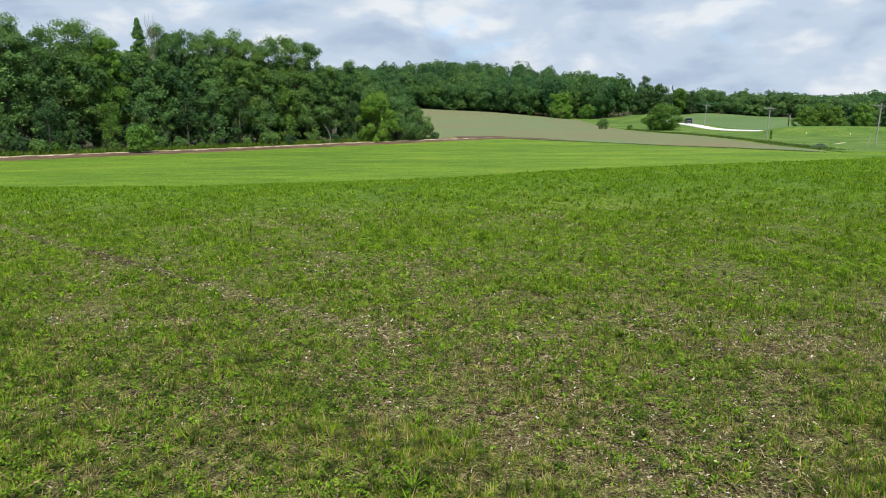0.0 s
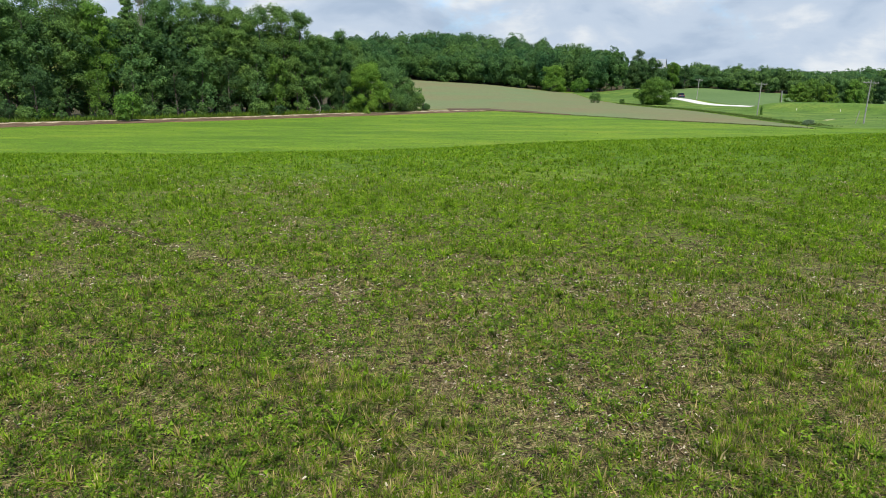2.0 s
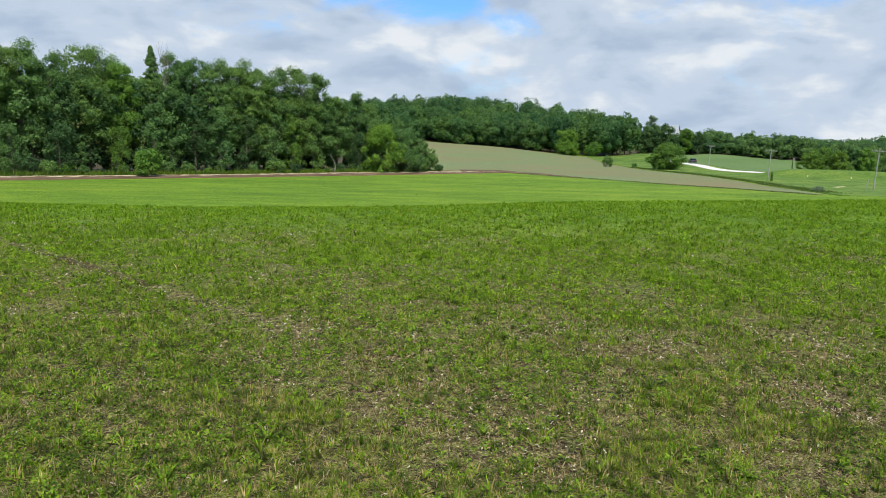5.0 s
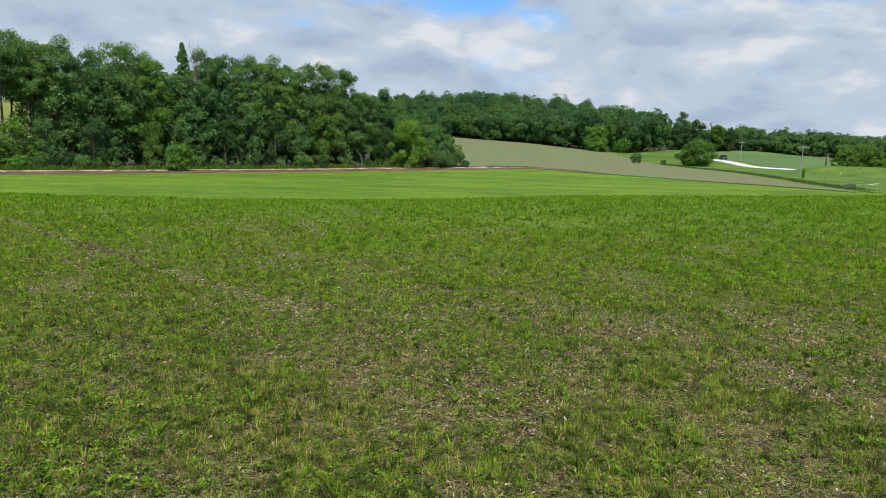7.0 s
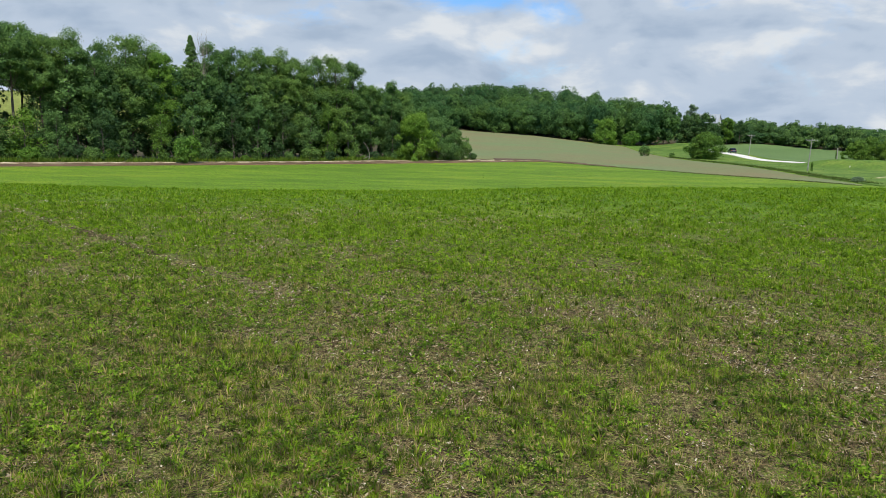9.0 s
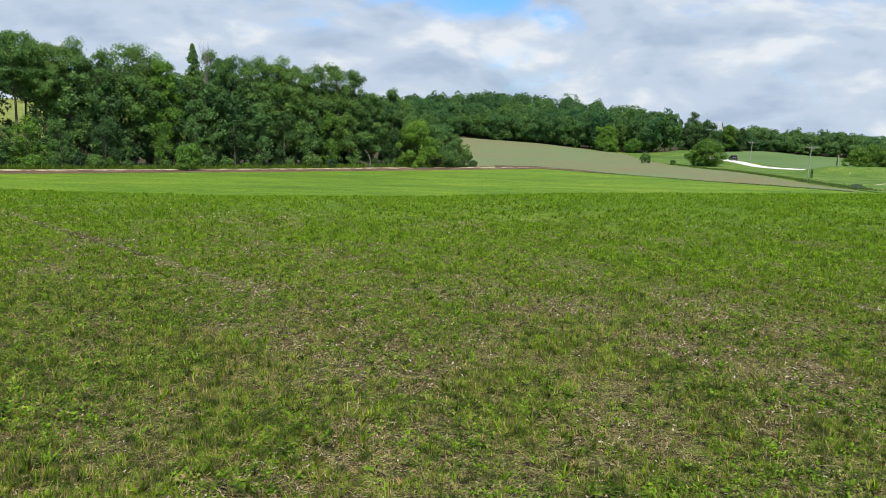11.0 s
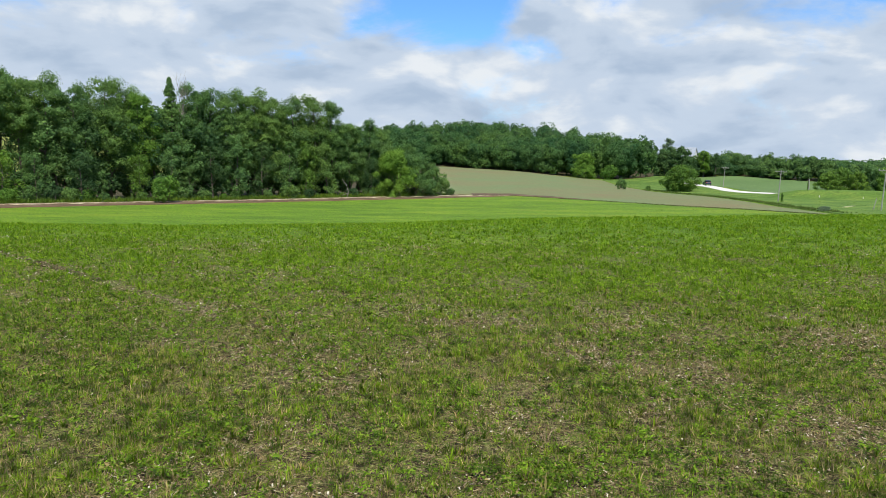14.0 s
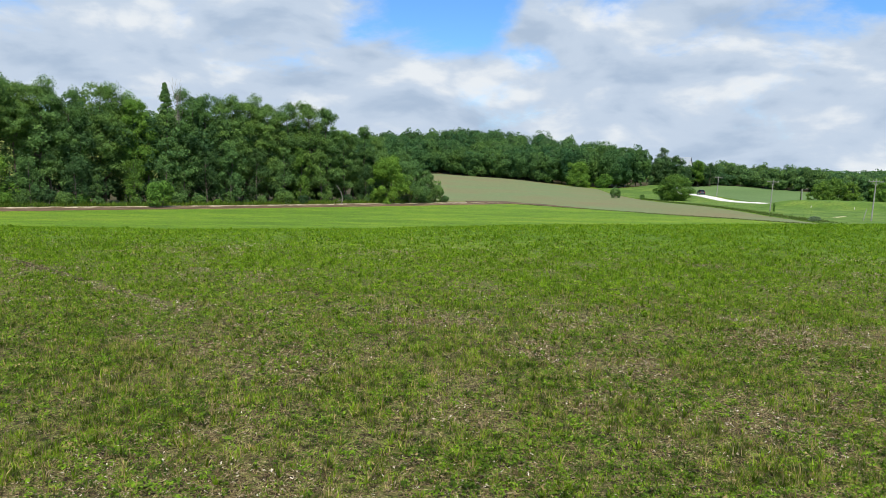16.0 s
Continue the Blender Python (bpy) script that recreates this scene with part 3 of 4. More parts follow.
def tree_arrays(seed, outline, h, base, spread, clumps, clump, per, leaf, stems=1):
    """Wood and leaves of a tree that stands at the origin."""
    rng = np.random.default_rng(seed)
    c = crown_clumps(rng, outline, h, base, spread, clumps, clump)
    wood = []
    for s in range(stems):
        foot = np.array([0, 0, -0.4]) if stems == 1 else np.append(rng.normal(0, 0.16 * spread, 2), -0.4)
        t = np.linspace(0, 1, 9)
        bend = rng.normal(0, 0.012 * h, (2, 2))
        lean = rng.normal(0, 0.02 * h if stems == 1 else 0.3 * spread, 2)
        path = np.stack([foot[0] + lean[0] * t + bend[0, 0] * np.sin(t * 3) + bend[0, 1] * np.sin(t * 7),
                         foot[1] + lean[1] * t + bend[1, 0] * np.sin(t * 3) + bend[1, 1] * np.sin(t * 7), -0.4 + t * (0.9 * h + 0.4)], 1)
        r0 = 0.0125 * h / stems ** 0.5 + 0.03
        wood.append(tube(path, r0 * (1.15 - t) * np.where(t == 0, 1.35, 1), 7))
        for target in c[rng.permutation(len(c))[:max(4, 10 // stems)]]:
            z0 = np.clip(target[2] - rng.uniform(0.1, 0.22) * h, 0.18 * h, 0.82 * h)
            k = (z0 + 0.4) / (0.9 * h + 0.4)
            start = np.array([np.interp(k, t, path[:, i]) for i in range(3)])
            mid = (start + target) / 2 + [0, 0, -0.03 * h]
            u = np.linspace(0, 1, 5)[:, None]
            limb = (1 - u) ** 2 * start + 2 * u * (1 - u) * mid + u * u * target
            wood.append(tube(limb, r0 * (1.1 - k) * np.linspace(0.6, 0.12, 5), 4))
    if outline == "bush":
        return joined(wood), dome(rng, clumps * per, (0, 0, 0.47 * h), (spread, spread, 0.54 * h), leaf, 14 + clumps // 9, 0.12)
    size = clump * rng.uniform(0.65, 1.25, len(c))
    if outline == "spire":
        size = size * np.interp(c[:, 2], [0.4 * h, 0.75 * h, h], [1.2, 0.85, 0.3])
    return joined(wood), leaves(rng, c, size, per, leaf, 0.95 if outline == "tall" else 0.66)


def part(name, me, parent, label=""):
    ob = new(name, me)
    ob.parent = parent
    return tagged(ob, label)


TEMPLATES = {}
KINDS = {
    # seed, outline, height, crown base, spread, clumps, clump size, leaves a clump, leaf, stems
    "maple": [(s, "broad", 22, 5.0, 4.5, 130, 1.4, 250, 0.225, 1) for s in (11, 12, 13, 14)],
    "poplar": [(s, "tall", 24, 4.5, 3.1, 110, 1.15, 220, 0.22, 1) for s in (21, 22, 23)],
    "inner_tree": [(s, "broad", 21, 3.0, 5.0, 90, 1.9, 65, 0.44, 1) for s in (81, 82, 83)],
    "high_poplar": [(s, "broad", 24, 14.0, 4.6, 95, 1.4, 180, 0.26, 1) for s in (25, 26)],
    "spruce": [(s, "spire", 24, 3.0, 3.4, 190, 0.95, 90, 0.24, 1) for s in (31,)],
    "sapling": [(s, "tall", 12, 1.2, 2.6, 50, 1.0, 90, 0.26, 1) for s in (41, 42, 43)],
    "shrub": [(s, "bush", 5, 0.2, 2.6, 46, 0.9, 38, 0.36, 4) for s in (51, 52, 53)],
    "thicket": [(s, "low", 11, 0.3, 4.7, 120, 1.35, 170, 0.24, 5) for s in (61, 62)],
    "clump_tree": [(s, "low", 11, 0.4, 4.7, 100, 1.35, 80, 0.42, 3) for s in (65, 66)],
    "field_oak": [(s, "low", 9.3, 0.4, 4.7, 170, 1.4, 130, 0.3, 3) for s in (71,)],
}


def plant(kind, n, x, y, h, wide, label, category="tree", group="", leaf=None, turn=0.0):
    """One tree or bush of a kind, h metres high; wide scales its breadth."""
    spec = KINDS[kind][n % len(KINDS[kind])]
    if spec not in TEMPLATES:
        wood, green = tree_arrays(*spec)
        TEMPLATES[spec] = (mesh_of("trunk", *wood, BARK, True), mesh_of("crown", *green, LEAF))
    k = h / spec[2]
    top = new({"field_oak": "oak_bush" if h > 3 else "shrub", "inner_tree": "tree", "clump_tree": "tree", "high_poplar": "poplar"}.get(kind, kind))
    top.matrix_basis = pose(x, y, ground_at(x, y), 0, 0, turn) @ Matrix.Diagonal((k * wide, k * wide, k, 1))
    part("trunk", TEMPLATES[spec][0], top)
    crown = part("crown", TEMPLATES[spec][1], top)
    if leaf:
        crown.material_slots[0].link = "OBJECT"
        crown.material_slots[0].material = leaf
    return tagged(top, label, category, group)


def edge_point(s):
    """Along the wood's edge, s metres right of its middle, and the way into the wood."""
    p = along(WOOD_EDGE, 300)
    d = np.concatenate([[0], np.cumsum(np.hypot(*np.diff(p, axis=0).T))])
    return np.array([np.interp(s, d, p[:, 0]), np.interp(s, d, p[:, 1])])


MAPLE, POPLAR = "tall leafy green maple in the wood's front row", "tall slender green poplar in the wood's front row"
FRONT_TREES = [
    # x, y, height, breadth, kind
    (-85, 103, 20.0, 1.0, "maple"), (-80, 108, 19.5, 0.9, "poplar"), (-77.5, 114, 22.5, 0.9, "high_poplar"), (-82, 112, 22.0, 0.9, "high_poplar"),
    (-72, 120, 22.1, 1.05, "maple"), (-68, 123, 20.5, 1.0, "poplar"), (-65, 128, 22.4, 1.0, "maple"), (-62, 130, 20.2, 0.9, "poplar"),
    (-60.5, 131.5, 21.0, 0.9, "maple"), (-53, 138, 22.1, 1.1, "poplar"), (-50.5, 141, 21.8, 1.0, "poplar"), (-47, 143, 21.9, 0.95, "maple"),
    (-43.5, 146, 22.3, 1.0, "maple"), (-40.5, 148, 21.1, 0.95, "maple"), (-37, 151, 21.2, 1.3, "poplar"),
    (-33.5, 153, 21.4, 1.3, "poplar"), (-29.5, 155.5, 20.6, 1.25, "poplar"), (-26, 159, 16.4, 0.9, "maple"), (-22, 162, 17.0, 1.05, "poplar"),
]
for i, (x, y, h, wide, kind) in enumerate(FRONT_TREES):
    light = LEAF_LIGHT if i in (8,) else None
    plant(kind, i, x, y, h, wide, MAPLE if kind == "maple" else POPLAR, "tree", "trees of the wood", light, 47 * i)
plant("spruce", 0, -55.7, 134, 23.4, 1.0, "narrow pointed green spruce above the wood", "tree", "", None)

# the gap towards the pasture: young trees below it, high crowns above
for i, (x, y, h) in enumerate([(-77.2, 109.5, 7.2), (-73.6, 110.8, 8.6), (-79.5, 115.0, 8.0), (-75.5, 116.5, 9.2)]):
    plant("sapling", i, x, y, h, 1.25, "young leafy tree under taller trees", "young tree", "young trees of the wood", (None, LEAF_LIGHT, LEAF_DARK)[i % 3], 80 * i)
for i, (x, y, h) in enumerate([(-83.5, 124.5, 21.5), (-78.8, 121.5, 22.0), (-74.5, 117.5, 21.0)]):
    plant("high_poplar", i, x, y, h, 0.9, POPLAR, "tree", "trees of the wood", LEAF_DARK if i == 0 else None, 70 * i)

# deeper rows, which close the wood; most leaves darkened for the canopy's shade
rng = np.random.default_rng(5)
for row, (into, step_s, low) in enumerate([(9, 5.2, 0.86), (18, 6.2, 0.84)]):
    for i, s in enumerate(np.arange(112, 236 - into * 0.4, step_s)):
        if 150.5 < s < 160:   # the gap that shows the pasture
            continue
        p = edge_point(s + rng.uniform(-1.5, 1.5)) + np.array([-0.66, 0.75]) * (into + rng.uniform(-2, 2))
        tall = np.interp(s, [100, 205, 222, 240], [20.5, 21.0, 17, 12]) * low * rng.uniform(0.9, 1.08)
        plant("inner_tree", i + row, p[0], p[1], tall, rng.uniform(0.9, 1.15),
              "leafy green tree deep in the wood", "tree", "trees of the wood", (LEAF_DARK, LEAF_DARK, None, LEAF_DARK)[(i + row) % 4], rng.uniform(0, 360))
# young trees and shrubs under the front row, some young trees darkened as if shaded
for i, s in enumerate(np.arange(116, 232, 5.0)):
    if 150 < s < 159:
        continue
    p = edge_point(s + rng.uniform(-1, 1)) + np.array([-0.66, 0.75]) * rng.uniform(2.5, 6.5)
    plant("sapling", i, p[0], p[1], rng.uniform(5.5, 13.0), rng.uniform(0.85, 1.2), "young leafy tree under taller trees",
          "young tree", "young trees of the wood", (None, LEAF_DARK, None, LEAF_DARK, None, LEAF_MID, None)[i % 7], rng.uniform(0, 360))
for i, s in enumerate(np.arange(117, 240, 3.0)):
    p = edge_point(s + rng.uniform(-1.2, 1.2)) + np.array([-0.66, 0.75]) * rng.uniform(1.6, 3.2)
    plant("shrub", i, p[0], p[1], rng.uniform(0.9, 3.2), rng.uniform(0.9, 1.4), "low green shrub at the wood's edge",
          "shrub", "shrubs at the wood's edge", (None, LEAF_LIGHT, None, LEAF_DARK)[i % 4], rng.uniform(0, 360))
# undergrowth, two in three with leaves darkened for the shade inside
for i, s in enumerate(np.arange(114, 236, 4.0)):
    p = edge_point(s + rng.uniform(-1.2, 1.2)) + np.array([-0.66, 0.75]) * rng.uniform(7, 24)
    plant("shrub", i, p[0], p[1], rng.uniform(2.2, 4.6), rng.uniform(0.8, 1.2), "green undergrowth shrub inside the wood, most darkened for shade",
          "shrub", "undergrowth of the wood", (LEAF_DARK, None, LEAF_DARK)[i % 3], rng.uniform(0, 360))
plant("shrub", 1, -51.8, 121.5, 5.0, 1.0, "bright green rounded shrub before the wood", "shrub", "", LEAF_LIGHT, 30)
plant("thicket", 0, -16.3, 158.5, 10.6, 0.95, "rounded yellow-green bush at the wood's end", "bush", "", LEAF_LIGHT, 10)
plant("thicket", 1, -11.8, 162, 10.2, 0.85, "dense green bush at the wood's end", "bush", "bushes at the wood's end", None, 70)
plant("thicket", 0, -8.6, 163.5, 7.8, 0.8, "dense green bush at the wood's end", "bush", "bushes at the wood's end", None, 200)
plant("shrub", 0, -6.2, 165.5, 4.6, 0.9, "dense green bush at the wood's end", "bush", "bushes at the wood's end", None, 120)
plant("shrub", 2, -4.0, 166, 1.7, 1.2, "low green shrub at the wood's tip", "shrub", "", None, 10)
plant("thicket", 1, -21, 160, 8.5, 0.7, "dense green bush at the wood's end", "bush", "bushes at the wood's end", LEAF_DARK, 250)
plant("maple", 2, -19.5, 167, 15.2, 0.75, "leafy green tree behind the bushes at the wood's end", "tree", "trees of the wood", None, 15)
plant("maple", 0, -14, 170, 12.0, 0.8, "leafy green tree behind the bushes at the wood's end", "tree", "trees of the wood", None, 75)


def dead_tree(x, y, h):
    """A bare grey tree: upright limbs and thin twigs."""
    rng = np.random.default_rng(3)
    t = np.linspace(0, 1, 8)[:, None]
    pieces = [tube(np.array([0, 0, -0.4]) + t * np.array([0.5, 0.2, 0.97 * h]) + np.sin(t * 6) * 0.12, np.linspace(0.15, 0.02, 8), 7)]
    for i in range(16):
        z = h * rng.uniform(0.45, 0.85)
        a, reach = rng.uniform(0, 6.28), rng.uniform(0.6, 1.9)
        end = np.array([reach * np.cos(a), reach * np.sin(a), min(z + rng.uniform(3, 7), h * rng.uniform(0.92, 1.02))])
        start = np.array([0.5 * z / h, 0.2 * z / h, z])
        u = np.linspace(0, 1, 5)[:, None]
        limb = start + u * (end - start) + np.array([0.5 * np.cos(a), 0.5 * np.sin(a), 0]) * np.sin(u * np.pi)
        pieces.append(tube(limb, np.linspace(0.06, 0.015, 5), 5))
        for k in range(3):
            b = limb[2 + k % 3]
            pieces.append(tube(np.stack([b, b + [rng.normal(0, 0.35), rng.normal(0, 0.35), rng.uniform(0.7, 1.6)]]), [0.022, 0.008], 4))
    top = new("dead_tree")
    top.matrix_basis = pose(x, y, ground_at(x, y))
    part("trunk", mesh_of("dead_trunk", *joined(pieces), DEAD_WOOD, True), top)
    tagged(top, "bare grey dead tree with upright limbs", "tree")


dead_tree(-54.4, 135.8, 23.4)


def pale_branch(x, y):
    u = np.linspace(0, 1, 9)
    path = np.stack([0.9 * np.sin(u * 3.4) - 1.6 * u * (u < 0.5) - 0.8 * (u >= 0.5), 0.3 * u, 0.05 + 3.9 * u], 1)
    side = np.stack([np.linspace(path[2, 0], -2.2, 4), np.linspace(0, 0.4, 4), np.linspace(path[2, 2], 0.1, 4)], 1)
    ob = new("bare_branch", mesh_of("bare_branch", *joined([tube(path, np.linspace(0.1, 0.04, 9), 7), tube(side, np.linspace(0.08, 0.04, 4), 5)]), DEAD_WOOD, True))
    ob.matrix_basis = pose(x, y, ground_at(x, y))
    tagged(ob, "pale crooked bare branch at the wood's edge", "branch")


pale_branch(-25.4, 151.4)


# ---- far woods ----
def woods(name, lines, h_range, spread, seed, leaf, n, label, mat, swell=(0.0, 0.0, 1.0)):
    """A far wood: many crowns and trunks in one mesh. lines: (points, number, height, share of leaves, whether the crown comes low)."""
    rng = np.random.default_rng(seed)
    green, wood = [], []
    for points, count, tall, share, low in lines:
        for p in along(points, count):
            x, y = p + rng.normal(0, 1.8, 2)
            h = rng.uniform(*h_range) * tall * (1 + swell[0] * math.exp(-((x - swell[1]) / swell[2]) ** 2))
            w = spread * rng.uniform(0.75, 1.3)
            k = rng.uniform(0.85, 1.1, 2)
            foot = np.array([x, y, ground_at(x, y)])
            layers = [((0, 0, 0.66 * h), (w * k[0], w * k[1], 0.36 * h), 1.0, 15)]
            if low:
                layers.append(((0, 0, 0.32 * h), (0.85 * w, 0.85 * w, 0.34 * h), 0.45, 9))
            for centre, semi, part_of, lumps in layers:
                v, f = dome(rng, int(n * share * part_of), centre, semi, leaf, lumps, 0.04)
                green.append((v + foot, f))
                # added dark hull, in place of the shade between the leaves
                v, f = shade_hull(rng, centre, 0.68 * np.asarray(semi))
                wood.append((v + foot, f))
            t, g = tube(np.stack([np.zeros(3), [0.2, 0, h * 0.7]]), [0.22, 0.08], 5)
            wood.append((t + foot, np.concatenate([g[:, :3], g[:, [0, 2, 3]]])))
    leafage, _ = joined(green)
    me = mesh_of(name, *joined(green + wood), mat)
    me.materials.append(CROWN_SHADE)
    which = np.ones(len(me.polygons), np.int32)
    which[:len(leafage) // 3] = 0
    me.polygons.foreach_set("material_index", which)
    return tagged(new(name, me), label, "woods", kind="stuff")


# darker green of hulls and trunks: the crowns' inner shade put into colour
CROWN_SHADE = leafy("crown_shade", [(0, (0.035, 0.08, 0.026)), (1, (0.06, 0.12, 0.036))], (1.5, (0.6, 0.65, 0.7), (1.3, 1.25, 1.1)), 0.2, spread=0.0)
HILL = [(-120, 400), (-50, 392), (-8, 383), (28, 374), (59, 356), (80, 350)]
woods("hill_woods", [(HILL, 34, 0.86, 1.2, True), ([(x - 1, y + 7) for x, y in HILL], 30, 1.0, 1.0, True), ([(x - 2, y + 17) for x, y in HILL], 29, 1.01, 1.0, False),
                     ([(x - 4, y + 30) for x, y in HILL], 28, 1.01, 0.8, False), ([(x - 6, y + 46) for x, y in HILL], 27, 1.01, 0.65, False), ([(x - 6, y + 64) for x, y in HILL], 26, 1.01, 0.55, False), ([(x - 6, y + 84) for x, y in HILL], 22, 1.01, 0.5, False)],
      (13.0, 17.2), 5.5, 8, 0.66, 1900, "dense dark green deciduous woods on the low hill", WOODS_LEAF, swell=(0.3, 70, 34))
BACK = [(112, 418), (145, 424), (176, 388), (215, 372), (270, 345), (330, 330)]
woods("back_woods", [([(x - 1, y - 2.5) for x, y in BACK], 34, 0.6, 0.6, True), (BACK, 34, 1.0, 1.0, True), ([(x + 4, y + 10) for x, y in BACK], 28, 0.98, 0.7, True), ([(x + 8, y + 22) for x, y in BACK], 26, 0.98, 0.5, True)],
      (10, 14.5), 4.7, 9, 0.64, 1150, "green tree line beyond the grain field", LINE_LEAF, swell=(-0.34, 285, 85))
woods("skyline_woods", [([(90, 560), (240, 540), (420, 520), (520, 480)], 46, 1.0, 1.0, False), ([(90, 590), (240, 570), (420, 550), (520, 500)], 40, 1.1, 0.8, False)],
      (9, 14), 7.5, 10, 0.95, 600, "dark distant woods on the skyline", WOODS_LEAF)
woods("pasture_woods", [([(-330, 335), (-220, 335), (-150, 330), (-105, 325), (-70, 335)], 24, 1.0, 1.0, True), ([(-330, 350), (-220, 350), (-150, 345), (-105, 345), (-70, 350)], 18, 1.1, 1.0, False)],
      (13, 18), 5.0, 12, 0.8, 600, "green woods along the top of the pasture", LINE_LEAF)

# single trees and bushes of the far land
plant("field_oak", 0, 67.1, 238, 8.8, 1.05, "round dense green oak bush beside the road", "bush", "", LEAF_MID)
plant("shrub", 0, 50.5, 250, 3.6, 0.95, "small round bush in the far field", "bush", "", LEAF)
plant("shrub", 1, 58.5, 246, 1.8, 1.1, "low weedy shrub in the far field", "shrub", "", LEAF)
plant("thicket", 1, 50.5, 348, 12.5, 1.0, "yellow-green tree before the hill woods", "tree", "", LEAF_LIGHT)
plant("shrub", 2, 62, 345, 6.8, 1.2, "bright green bush before the hill woods", "bush", "", LEAF_LIGHT)
for x, y, h in ((61.8, 125, 1.0), (63.4, 128, 0.8)):
    plant("field_oak", 0, x, y, h, 1.5, "low grey-green shrub in the ditch", "shrub", "shrubs in the ditch", LEAF_GREY, 50 * h)
plant("clump_tree", 0, 96, 355, 15.5, 0.9, "dense green tree where the road meets the woods", "tree", "", LEAF_DARK, 20)
plant("clump_tree", 1, 95.5, 374, 16.0, 0.9, "dense green tree where the road meets the woods", "tree", "", LEAF_DARK, 120)
for i, (x, y, h) in enumerate([(97, 376, 14.5), (104, 385, 10.0), (93, 366, 13.0)]):
    plant("clump_tree", i, x, y, h, 0.9, "dense green tree where the road meets the woods", "tree", "trees where the road meets the woods", (LEAF_DARK, None, LEAF_DARK)[i], 77 * i)
plant("poplar", 1, 101.0, 395, 21.2, 1.3, "pale grey-green poplar rising over the woods", "tree", "", LEAF_GREY)
plant("maple", 3, 113.5, 392, 10.8, 1.0, "dark green tree beside the farm building", "tree", "", LEAF_DARK)
plant("clump_tree", 2, 119, 414, 9.0, 0.9, "dark green tree before the farm building", "tree", "", LEAF_DARK, 200)
plant("inner_tree", 1, 110, 408, 10.0, 0.9, "dark green tree before the farm building", "tree", "", LEAF_DARK, 40)
plant("inner_tree", 2, 131, 412, 13.5, 1.0, "dark green tree before the farm building", "tree", "", LEAF_DARK, 140)
plant("maple", 1, 125, 413, 15.2, 1.05, "yellow-green tree beside the farm building", "tree", "", LEAF_LIGHT)
RIGHT_CLUMP = [(141, 301, 9.5, 1.0), (147, 304, 11.0, 1.0), (153, 300, 10.0, 1.0), (159, 303, 12.5, 1.0), (164, 300, 11.5, 1.0), (151, 309, 12.0, 1.1), (168, 306, 12.5, 1.1)]
for i, (x, y, h, wide) in enumerate(RIGHT_CLUMP):
    plant("clump_tree", i, x, y, h, wide * 0.85, "leafy green tree in the clump beyond the verge", "tree", "clump of trees beyond the verge", LEAF_LIGHT if i == 4 else LEAF if i in (3, 6) else LEAF_MID, 60 * i)
for i, (x, y, h) in enumerate([(182, 297, 6.0), (189, 295, 7.5), (196, 300, 9.0), (206, 303, 10.0), (176, 308, 13.0)]):
    plant("clump_tree", i, x, y, h, 0.9, "leafy green tree in the clump beyond the verge", "tree", "clump of trees beyond the verge", LEAF_DARK, 80 * i)



# ---- farm building, poles, car ----
def box(bm, x0, x1, y0, y1, z0, z1):
    v = [bm.verts.new((x, y, z)) for z in (z0, z1) for x, y in ((x0, y0), (x1, y0), (x1, y1), (x0, y1))]
    for f in ((3, 2, 1, 0), (4, 5, 6, 7), (0, 1, 5, 4), (1, 2, 6, 5), (2, 3, 7, 6), (3, 0, 4, 7)):
        bm.faces.new([v[i] for i in f])


def solid(bm, name, mat, bevel=0.0):
    if bevel:
        bmesh.ops.bevel(bm, geom=bm.edges[:], offset=bevel, segments=2, affect="EDGES", profile=0.7)
    bmesh.ops.recalc_face_normals(bm, faces=bm.faces)
    me = bpy.data.meshes.new(name)
    bm.to_mesh(me)
    bm.free()
    me.materials.append(mat)
    return me


WHITE_BOARD = plain("white_boards", (0.78, 0.78, 0.76), 0.7)
METAL_ROOF = plain("pale_metal_roof", (0.38, 0.42, 0.46), 0.5, 0.3)


def barn(x, y, turn):
    top = new("barn")
    top.matrix_basis = pose(x, y, ground_at(x, y), 0, 0, turn)
    bm = bmesh.new()
    box(bm, -5, 5, -7, 7, 0, 11)
    for s in (-7, 7):
        bm.faces.new([bm.verts.new(c) for c in ((-5, s, 11), (5, s, 11), (0, s, 15.4))])
    part("wall", solid(bm, "barn_wall", WHITE_BOARD), top, "white board walls")
    bm = bmesh.new()
    for s in (-1, 1):
        v = [bm.verts.new(c) for c in ((0, -7.5, 15.6), (0, 7.5, 15.6), (s * 5.6, 7.5, 10.67), (s * 5.6, -7.5, 10.67), (0, -7.5, 15.4), (0, 7.5, 15.4), (s * 5.6, 7.5, 10.47), (s * 5.6, -7.5, 10.47))]
        for f in ((0, 1, 2, 3), (7, 6, 5, 4), (0, 3, 7, 4), (1, 5, 6, 2), (3, 2, 6, 7)):
            bm.faces.new([v[i] for i in f])
    part("roof", solid(bm, "barn_roof", METAL_ROOF), top, "pale metal gable roof")
    tagged(top, "white barn with a pale metal roof behind trees", "barn")


barn(118.7, 433, 62)
PORCELAIN = plain("insulator_grey", (0.4, 0.4, 0.38), 0.3)


